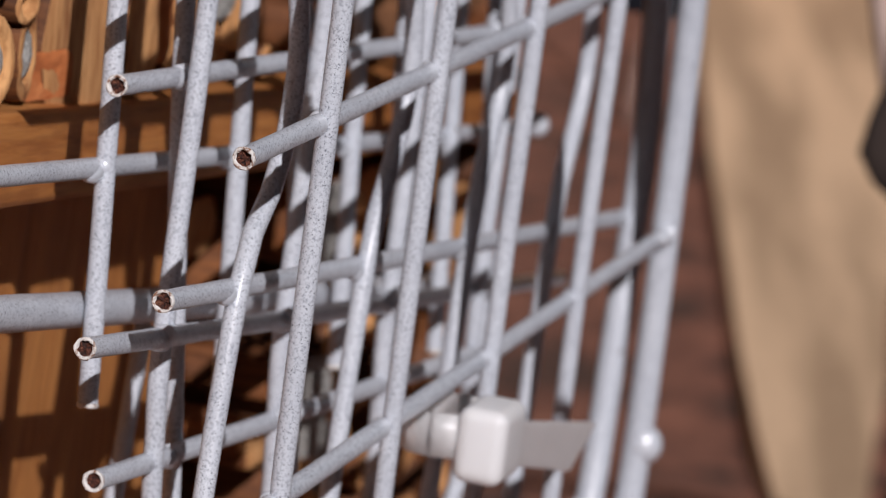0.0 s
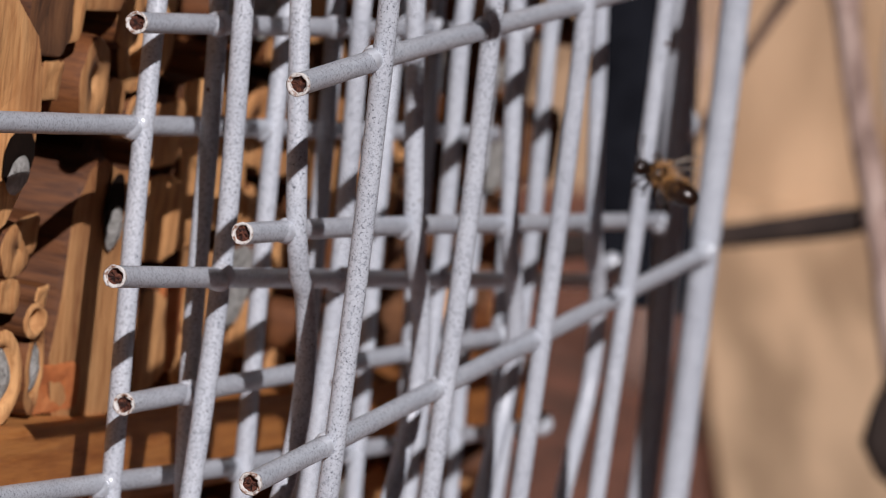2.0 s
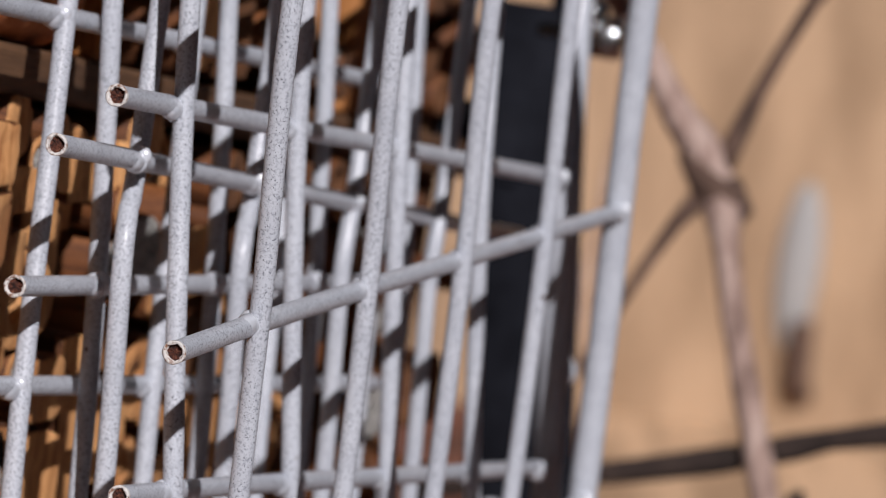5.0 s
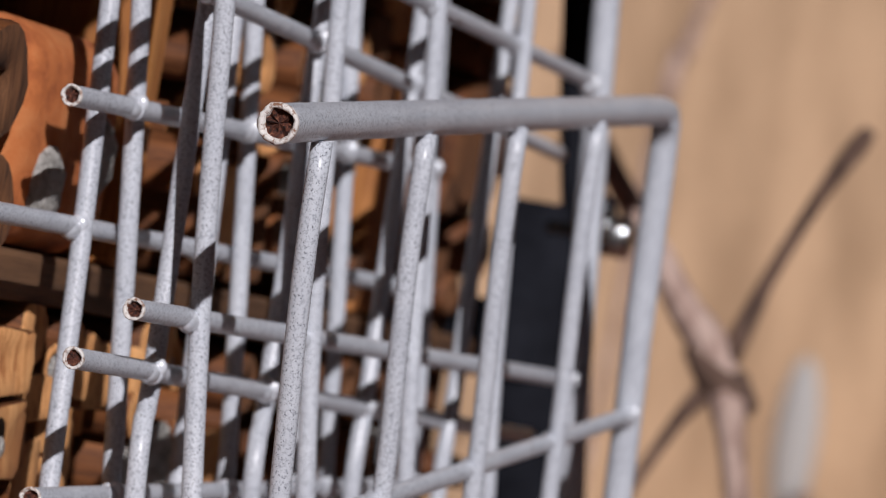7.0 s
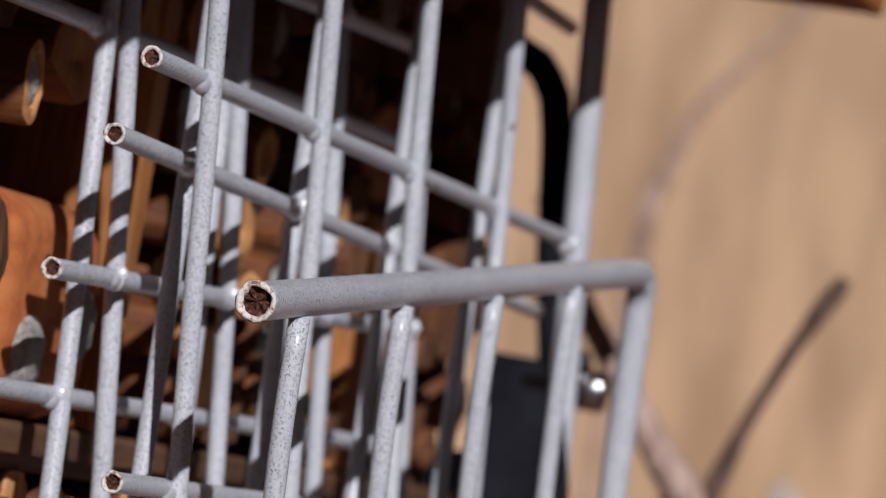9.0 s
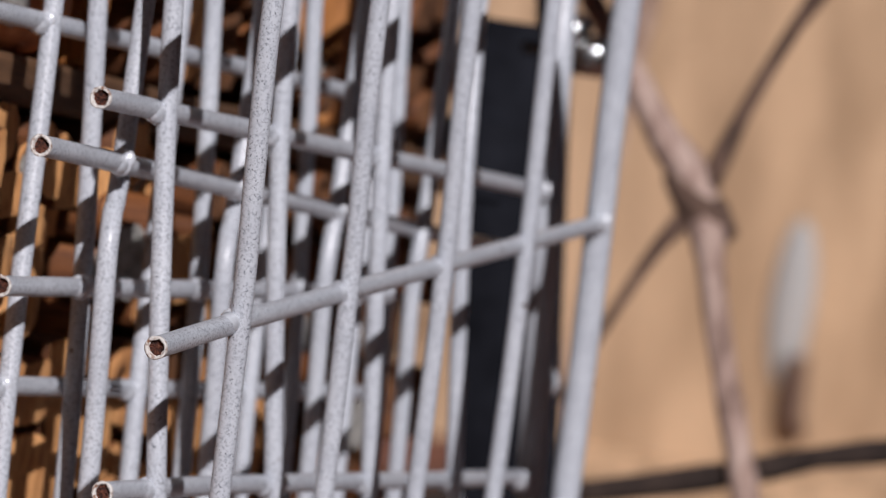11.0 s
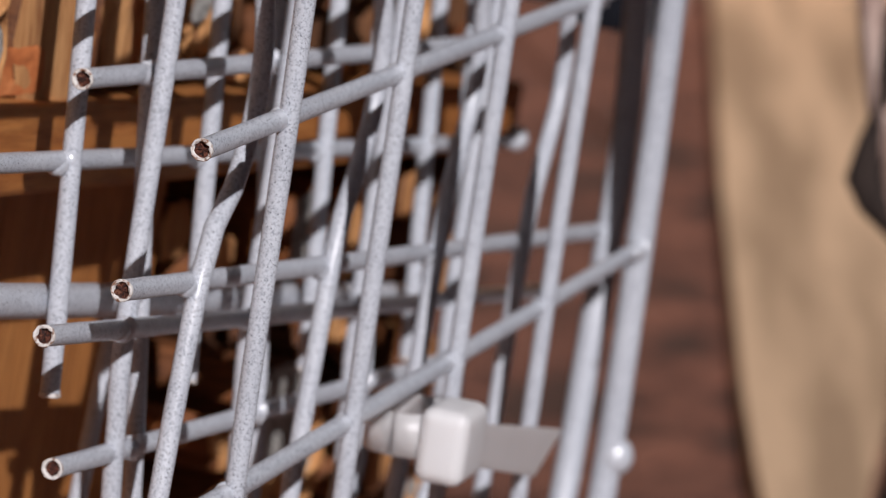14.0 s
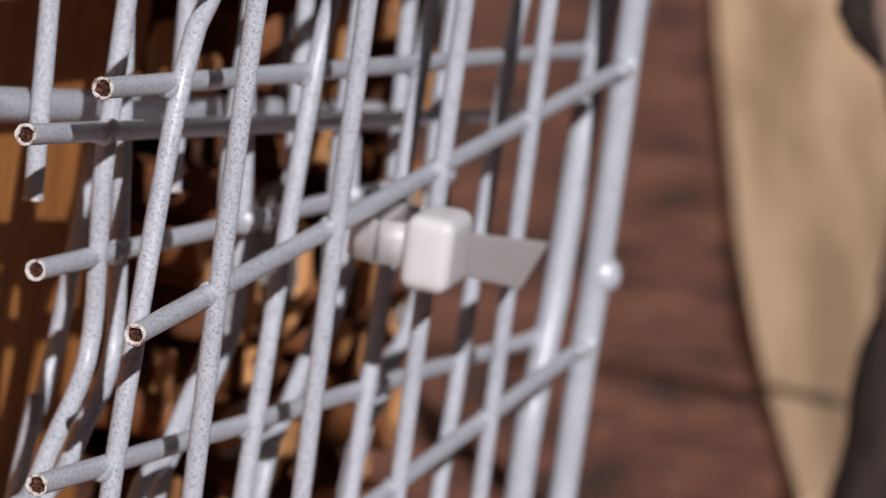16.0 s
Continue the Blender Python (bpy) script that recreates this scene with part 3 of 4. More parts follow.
def knot(root, x, z, w, h, y):
    """A stopped hole in a stick's end: a near-black patch for a hollow's shade above, grey mud below."""
    n = 16
    for name, m, dz, size, out, label in (("hollow", HOLE_SHADE, 0.0, 1.0, 0.0, "near-black patch for the shade of a hollow"), ("mud_plug", MUD, -0.25, 0.72, 0.5, "pale grey dried mud")):
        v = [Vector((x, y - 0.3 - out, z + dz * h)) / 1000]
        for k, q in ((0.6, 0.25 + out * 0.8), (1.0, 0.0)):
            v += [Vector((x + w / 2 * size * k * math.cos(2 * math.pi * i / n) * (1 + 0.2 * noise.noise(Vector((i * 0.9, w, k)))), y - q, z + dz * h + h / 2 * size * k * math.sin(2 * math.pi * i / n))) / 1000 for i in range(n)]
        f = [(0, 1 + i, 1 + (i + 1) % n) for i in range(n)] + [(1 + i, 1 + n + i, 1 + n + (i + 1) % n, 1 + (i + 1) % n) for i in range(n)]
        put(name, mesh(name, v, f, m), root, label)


def billet(x, z, w, h, face, look_of=""):
    """A split piece of wood: an uneven flat end, rough sides. look_of: mud, old, clay, or fresh wood."""
    n = 22
    off, lean, skew = random.random() * 40, max(random.uniform(-0.40, 0.02), -2.6 / w), random.uniform(-0.12, 0.12)
    power = random.uniform(0.3, 0.8)
    # weathered pieces, and those whose shade is coloured in
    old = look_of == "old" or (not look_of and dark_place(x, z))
    def ring(s, y):
        out = []
        for i in range(n):
            a = 2 * math.pi * i / n
            c, q = math.cos(a), math.sin(a)
            k = s * (1 + 0.20 * noise.noise(Vector((c * 1.3, q * 1.3, off))) + 0.12 * noise.noise(Vector((c * 4, q * 4, off + 9))))
            px, pz = w / 2 * k * math.copysign(abs(c) ** power, c), h / 2 * k * math.copysign(abs(q) ** power, q)
            out.append(Vector((px + skew * pz, y + lean * px + 0.5 * noise.noise(Vector((px, pz, off)) * 0.35), pz)) / 1000)
        return out
    root = thing("split_stick", mm(x, face, z), "split stick coloured dark as weathered or shaded, end forward" if old else "split piece of orange-brown wood, end forward", "branch", "nesting sticks in the insect hotel")
    side = ring(0.97, 108 - face) + ring(1.0, 20) + ring(1.0, 1.0) + ring(0.965, 0.2)
    quad = [(k * n + i, k * n + (i + 1) % n, (k + 1) * n + (i + 1) % n, (k + 1) * n + i) for k in range(3) for i in range(n)]
    put("bark", mesh("bark", side, quad, CANE), root)
    end = ring(0.965, 0.2) + ring(0.86, 0.0) + ring(0.45, 0.15) + [Vector((0, 0.0004, 0))]
    quad = [q for q in quad if max(q) < 3 * n] + [(2 * n + i, 2 * n + (i + 1) % n, 3 * n) for i in range(n)]
    put("split_end", mesh("split_end", end, quad, MUD if look_of == "mud" else CLAY if look_of == "clay" else SHADED_OLD if old else ENDS), root)
    return root


def clay_block():
    root = thing("clay_block", mm(0, 0, 0), "orange fired clay block with a mud-stopped hole", "clay block")
    root.matrix_basis = LEAN
    bm = box(bmesh.new(), mm(12.5, 40.6, 23.4), mm(48.5, 120, 48.5), 0.006, 0.0, 4)
    part("block", bm, CLAY, root)
    for x, z in ((23.2, 30.5), (39, 35)):
        bm = bmesh.new()
        bmesh.ops.create_uvsphere(bm, u_segments=16, v_segments=8, radius=0.0046)
        for v in bm.verts:
            v.co.y *= 0.4
            v.co += v.normal * 0.0008 * noise.noise(v.co * 900)
            v.co += mm(x, 40.8, z)
        part("mud_plug", bm, MUD, root, "pale grey dried mud")


def slats():
    for lo, hi in (((55.5, 42, 23.4), (61.5, 110, 76)), ((164, 43, 23.4), (174, 110, 60)), ((67, 46, 23.4), (71, 110, 66))):
        ob = part("wood_strip", box(bmesh.new(), mm(*lo), mm(*hi), 0.0008), UPRIGHT, None, "", False)
        ob.matrix_basis = LEAN
        tagged(ob, "upright strip of orange pine in the insect hotel", "wood strip")


def fill():
    rng = random.Random(5)
    placed = []
    keys = [(10.6, -42.0, 5.5, 40, "plug"), (17.6, -36.6, 2.0, 39.5, "cane"), (20.8, -42.4, 5.5, 40.2, "plug"), (45, -8.5, 6.3, 40.6, "cane"), (27.0, -11.4, 5.4, 39.6, "branch"),
            (102, -40, 6.4, 41, "branch"), (37, 61.5, 5.6, 41, "solid"), (24, 59, 5.0, 41, "plug"), (110, 41, 4.4, 42, "solid"), (66, 82, 6, 44, "branch")]
    for x, z, r in ((12.5, 27, 6.4), (11.5, 40.3, 6.6), (3, 31, 5.5), (1, 45.5, 6), (17.0, 53, 6.0), (30, 52.5, 6.2), (4, 21.4, 3)):
        placed.append((x, z, r))
        stick(x, z, r, 39.6 if z < 44 else 56, "branch")
    disc = stick(-3.6, -13.2, 14.8, 40, "solid", 1)
    knot(disc, 8.6, -4.2, 9.0, 6.5, -1.0)
    blocks = [(37.0, -36, 17, 32, 40, "fresh"), (13.4, -2.4, 12, 10.5, 40.2, "old"), (19.4, -2.2, 3.6, 9, 39.8, "fresh"), (28, 0.4, 10.5, 8.4, 40.2, "fresh"), (23.4, -28.6, 5.5, 4.4, 44, "fresh"),
              (20, -20, 10, 15, 58, "old"), (29.5, -46.2, 10, 6.0, 41, "clay"), (57, -44.6, 9.5, 12, 40, "fresh"), (65.5, -44, 6, 12, 41, "clay"), (37.6, -14.6, 6, 5, 41, "fresh"),
              (55.5, -20, 9.5, 8, 40.4, "fresh"), (56, -30, 10, 11, 40.2, "fresh"), (49.5, -27, 4.6, 15, 47, "old"), (38.5, -4.4, 7, 9, 40.6, "fresh"), (27.5, 9.4, 9.5, 7.6, 40, "fresh"), (37, 4.6, 9.5, 5.5, 40.2, "fresh"),
              (57, -6, 10, 12, 44, ""), (68, -27, 8, 14, 40.6, "fresh"), (79, -28, 11, 12, 41, "fresh"), (81.5, -6.6, 13, 10, 40.4, "mud"), (79.5, 6.8, 9.5, 8.4, 40.4, "fresh"), (69, -9, 8, 15, 48, ""),
              (88, -42, 9, 10.5, 40.6, "mud"), (77, -42, 9, 11, 40.6, "fresh"), (107, -9, 13, 9.5, 40.6, "fresh"), (99, -24, 13, 12, 41, "fresh"), (120, -30, 12, 20, 40.6, "")]
    for x, z, w, h, face, kind in blocks:
        placed.append((x, z, (w + h) / 4))
        made = billet(x, z, w, h, face, kind)
        if (w, h) == (17, 32):
            placed += [(37.5, -26, 8.5), (37.5, -46, 8.5)]
            knot(made, 1.2, 9.4, 6.5, 8.0, -0.4)
        if (x, z) == (28, 0.4):
            knot(made, -2.0, 0.8, 4.5, 4.5, -0.3)
    placed.append((-3.5, -12.8, 15.6))
    for x, z, r, face, kind in keys:
        placed.append((x, z, r))
        stick(x, z, r, face, kind, 1)
    solid = [(12, 49, 23, 49), (55, 62, 23, 76), (164, 174, 23, 60), (67, 71, 23, 66)]
    for left, lo, hi, most in ((-30, -47.0, 17.4, 150), (-30, 23.4, 106, 125), (118, -149, -59, 60)):
        count = 0
        for trial in range(4200):
            r = rng.choice((3.2, 3.8, 4.5, 5.5, 6.5, 8.5) if trial < 2400 else (1.9, 2.4, 3.0))
            x, z = rng.uniform(left + r, 232), rng.uniform(lo + r, hi - r)
            if count == most or any(a - r < x < b + r and c - r < z < d + r for a, b, c, d in solid):
                continue
            if trial >= 2400 and x > 110 and z > -60:
                continue
            x, z = leaned(x, z)
            if any((x - a) ** 2 + (z - b) ** 2 < (0.93 * (r + c)) ** 2 for a, b, c in placed):
                continue
            placed.append((x, z, r))
            count += 1
            face = (40 + 1.4 * rng.random() if rng.random() < 0.66 else rng.uniform(45, 54)) if z < 44 else rng.choice((42, 44, 47)) if z > 60 else 72 if x < 90 else rng.choice((42, 46, 52))
            if rng.random() < (0.78 if x < 80 else 0.5):
                billet(x, z, 2.1 * r * rng.uniform(0.75, 1.1), 2.1 * r * rng.uniform(0.85, 1.1), face, "mud" if rng.random() < 0.1 else "")
            else:
                stick(x, z, r, face, rng.choice(("cane", "cane", "plug", "branch", "solid")))


nesting_box()
clay_block()
slats()
fill()


# ---- black bracket and bolt ----
def bracket():
    root = thing("metal_bracket", (0, 0, 0), "black painted steel upright with a hoop beside the box", "bracket")
    bm = box(bmesh.new(), mm(249, 28.5, -64), mm(250.6, 44, 20), 0.0004)
    for v in bm.verts:
        v.co.y += 0.106 * (v.co.z - GROUND - 0.017)
    part("plate", bm, BLACK, root)
    part("arm", box(bmesh.new(), mm(248, 36, -8), mm(249, 64, 4), 0.0003), BLACK, root)
    v, f = tube(spline([mm(251.5, 32, 18), mm(251.5, 35, 36), mm(251.5, 37.5, 56), mm(251.5, 40, 63), mm(251.5, 46, 67), mm(251.5, 70, 72)], 0.003), 0.0026, 12)
    put("hoop", mesh("hoop", v, f, BLACK), root)
    bolt = thing("bolt", (0, 0, 0), "shiny zinc-plated bolt with a domed nut", "bolt")
    bm = bmesh.new()
    bmesh.ops.create_cone(bm, cap_ends=True, segments=6, radius1=0.0034, radius2=0.0034, depth=0.006)
    bmesh.ops.bevel(bm, geom=bm.edges[:], offset=0.0005, segments=1, profile=0.5, affect="EDGES")
    bmesh.ops.transform(bm, matrix=Matrix.Translation(mm(250, 26.0, 16.5)) @ Matrix.Rotation(radians(90), 4, "X"), verts=bm.verts)
    part("bolt_head", bm, STEEL, bolt)
    bm = bmesh.new()
    bmesh.ops.create_uvsphere(bm, u_segments=14, v_segments=8, radius=0.0030)
    bmesh.ops.translate(bm, vec=mm(249, 28.6, 20), verts=bm.verts)
    part("domed_nut", bm, STEEL, bolt)
    v, f = tube([mm(250, 24, 16.5), mm(250, 36, 16.5)], 0.0016, 10)
    put("shank", mesh("shank", v, f, STEEL), bolt)


bracket()


# ---- behind the mesh: vine, slab, hook ----
def limb(parent, points, radii, name="stem", m=BARK):
    line = spline(points, 0.006)
    n = len(line)
    rad = []
    for i in range(n):
        s = i / (n - 1) * (len(radii) - 1)
        k = min(int(s), len(radii) - 2)
        rad.append((radii[k] + (radii[k + 1] - radii[k]) * (s - k)) / 1000)
    v, f = tube(line, rad, 12, True, 0.25)
    return put(name, mesh(name, v, f, m), parent)


def m3(*p):
    return [Vector(q) / 1000 for q in p]


def vine():
    root = thing("vine", (0, 0, 0), "leafless brown climbing vine before the wall", "vine")
    limb(root, m3((366, 66, 300), (369, 54, 278), (371, 45, 266), (371, 38, 256), (372, 30, 246), (371, 23, 222), (368, 12.5, 192), (363, 7, 176), (361, 3, 165)), (1.5, 2.0, 2.7, 3.6, 3.0, 2.6, 2.6, 2.9, 2.8), "stem", PALE_BARK)
    limb(root, m3((361, 4, 174), (361, 0, 160), (361, -6, 146), (361, -10, 128), (361, -10.5, 106)), (3.0, 4.2, 4.6, 5.0, 5.6), "trunk", PALE_BARK)
    # the trunk's lower part, in the darker of the barks
    limb(root, m3((361, -10, 114), (361, -9.5, 100), (362, -9.5, 84), (362, -10, 60), (362, -12, 30), (362, -13, -4)), (5.0, 6.6, 7.8, 8.8, 9.6, 10.0), "root_stock", DARK_BARK)
    limb(root, m3((369, 36, 250), (371, 32, 246), (373, 28, 243), (375, 24, 240)), (1.5, 3.5, 3.8, 1.5), "knot", BARK)
    limb(root, m3((372, 30, 246), (375, 25, 263), (377, 18, 280), (377, 12.5, 290), (377, 11, 293)), (2.2, 1.4, 1.2, 1.9, 1.2), "side_shoot", BARK)
    limb(root, m3((372, 31, 244), (370, 36, 237), (367, 42, 224), (364, 50, 205)), (2.2, 1.2, 0.9, 0.8), "side_shoot", BARK)
    limb(root, m3((365, 5, 192), (364, 6.5, 190), (361, 6, 173), (359, 7, 161), (360, 1, 154), (360, -8, 148)), (3.2, 2.0, 1.8, 3.4, 2.6, 2.4), "side_shoot", DARK_BARK)
    limb(root, m3((360, 100, 176), (364, 60, 187), (367, 41, 191), (373, 16, 198), (378, -6, 205), (384, -60, 215), (386, -110, 212)), (2.2, 2.3, 2.4, 2.5, 2.5, 2.6, 2.4), "cross_stem", DARK_BARK)
    far = thing("vine", (0, 0, 0), "thin leafless vine shoot close to the wall", "vine")
    limb(far, m3((1200, 150, 380), (1200, 195, 326), (1200, 217, 297), (1200, 225, 269), (1200, 229, 250), (1210, 250, -2)), (1.6, 1.7, 3.4, 1.6, 1.6, 2.0), "stem", PALE_BARK)


def slab():
    bm = bmesh.new()
    left = m3((603, 49, 0), (690, 77, 0), (768, 101, 0), (865, 128, 0), (973, 158, 0), (1162, 208, 0), (1300, 245, 0), (1690, 345, 0))
    right = m3((610, 45, 0), (700, 57, 0), (772, 69, 0), (872, 86, 0), (990, 108, 0), (1180, 132, 0), (1320, 130, 0), (1735, 60, 0))
    top, low = [], []
    for a, b in zip(left, right):
        row = [a.lerp(b, k / 5) for k in range(6)]
        top.append([bm.verts.new(p + Vector((0, 0.003 * noise.noise(p * 40), 0.0025 + 0.0008 * noise.noise(p * 30)))) for p in row])
        low.append([bm.verts.new(p - Vector((0, 0, 0.012))) for p in row])
    n = len(top) - 1
    for i in range(n):
        for k in range(5):
            bm.faces.new((top[i][k], top[i][k + 1], top[i + 1][k + 1], top[i + 1][k]))
            bm.faces.new((low[i][k], low[i + 1][k], low[i + 1][k + 1], low[i][k + 1]))
        bm.faces.new((top[i][0], top[i + 1][0], low[i + 1][0], low[i][0]))
        bm.faces.new((top[i][5], low[i][5], low[i + 1][5], top[i + 1][5]))
    for k in range(5):
        bm.faces.new((top[0][k], low[0][k], low[0][k + 1], top[0][k + 1]))
        bm.faces.new((top[n][k], top[n][k + 1], low[n][k + 1], low[n][k]))
    bmesh.ops.recalc_face_normals(bm, faces=bm.faces)
    ob = part("stone_slab", bm, STONE, None, "", False)
    tagged(ob, "pale tan pointed stone slab lying on the soil", "stone slab")


def hook():
    root = thing("wall_hook", (0, 0, 0), "grey metal wall hook with a dark foot", "hook")
    bm = bmesh.new()
    bmesh.ops.create_uvsphere(bm, u_segments=14, v_segments=10, radius=1.0)
    for v in bm.verts:
        v.co = Vector((v.co.x * 0.006, v.co.y * 0.011, v.co.z * 0.040)) + Vector((1.706, 0.255, 0.083))
    part("plate", bm, ZINC, root)
    v, f = tube(spline(m3((1702, 248, 59), (1700, 247, 41), (1701, 246, 27), (1722, 246, 21)), 0.006), 0.006, 10)
    put("foot", mesh("foot", v, f, BARK), root)


vine()
slab()
hook()


# ---- bees ----
def blob(name, parent, at, size, m, bumpy=0.0, rings=0, label=""):
    bm = bmesh.new()
    bmesh.ops.create_uvsphere(bm, u_segments=20, v_segments=14, radius=1.0, matrix=Matrix.Rotation(radians(90), 4, "Y"))
    for v in bm.verts:
        c = v.co.copy()
        k = 1 + bumpy * noise.noise(c * 7) + (0.045 * abs(math.sin(c.x * rings)) if rings else 0)
        v.co = Vector((c.x * size[0], c.y * size[1] * k, c.z * size[2] * k)) / 1000 + Vector(at) / 1000
    return part(name, bm, m, parent, label)


def fur(name, parent, at, size, count, length, m):
    """A coat of short hairs on an ellipsoid."""
    verts, faces = [], []
    rng = random.Random(3)
    for _ in range(count):
        d = Vector((rng.gauss(0, 1), rng.gauss(0, 1), rng.gauss(0, 1))).normalized()
        p = Vector((d.x * size[0], d.y * size[1], d.z * size[2])) + Vector(at)
        tip = p + (d + Vector((-0.5, 0, 0.1)) + Vector((rng.gauss(0, 0.25), rng.gauss(0, 0.25), rng.gauss(0, 0.25)))) * length
        s = d.orthogonal().normalized() * 0.07
        s2 = d.cross(s).normalized() * 0.07
        i = len(verts)
        verts += [(p + s) / 1000, (p - s * 0.5 + s2) / 1000, (p - s * 0.5 - s2) / 1000, tip / 1000]
        faces += [(i, i + 1, i + 3), (i + 1, i + 2, i + 3), (i + 2, i, i + 3)]
    put(name, mesh(name, verts, faces, m), parent, "rusty orange hair")


def bee():
    """A small mason bee that faces along its x axis."""
    root = thing("mason_bee", (0, 0, 0), "dark glossy mason bee with rusty orange hair in flight", "bee", "mason bees")
    blob("head", root, (4.3, 0, 0.3), (1.15, 1.55, 1.35), CHITIN, 0.04)
    blob("thorax", root, (1.7, 0, 0.4), (2.0, 1.75, 1.75), CHITIN, 0.04)
    fur("thorax_hair", root, (0.9, 0, 0.6), (1.7, 1.7, 1.7), 420, 0.9, FUZZ)
    blob("abdomen", root, (-3.3, 0, -0.5), (3.2, 2.05, 1.85), CHITIN, 0.0, 9)
    fur("abdomen_hair", root, (-2.3, 0, -0.3), (2.6, 2.0, 1.82), 380, 0.5, FUZZ)
    for s in (1, -1):
        v, f = tube(spline(m3((5.0, 0.5 * s, 1.2), (5.9, 0.8 * s, 3.0), (6.6, 1.1 * s, 4.9)), 0.0006), 0.00014, 6)
        put("antenna", mesh("antenna", v, f, CHITIN), root)
        for x, fw, ln in ((2.8, 0.9, 2.6), (1.6, 0.1, 3.2), (0.5, -1.6, 4.6)):
            v, f = tube(spline(m3((x, 0.8 * s, -0.8), (x + fw * 0.4, 1.5 * s, -1.5), (x + fw * 0.7, 1.5 * s, -2.0 - ln * 0.15), (x + fw * 1.5, 1.2 * s, -1.5 - ln * 0.6)), 0.0006), 0.0002, 6)
            put("leg", mesh("leg", v, f, CHITIN), root)
        for x, ln, wd, up, back in ((1.9, 7.2, 2.3, 0.55, 0.45), (0.7, 5.2, 1.7, 0.45, 0.8)):
            n = 16
            way = Vector((-back, s, up)).normalized()
            chord = Vector((-1, 0, 0.15))
            top = []
            for i in range(n):
                a = 2 * math.pi * i / n
                u = 0.5 - 0.5 * math.cos(a)
                top.append((Vector((x, 1.0 * s, 1.6)) + way * ln * u + chord * wd * 0.5 * math.sin(a) * (0.35 + 0.65 * u)) / 1000)
            low = [p - Vector((0, 0, 0.00004)) for p in top]
            f = [tuple(range(n)), tuple(range(n, 2 * n))[::-1]] + [(i, n + i, n + (i + 1) % n, (i + 1) % n) for i in range(n)]
            put("wing", mesh("wing", top + low, f, WING, smooth=False), root, "clear brownish wing")
    for part_of in root.children:
        for v in part_of.data.vertices:
            v.co *= 0.78
    return root


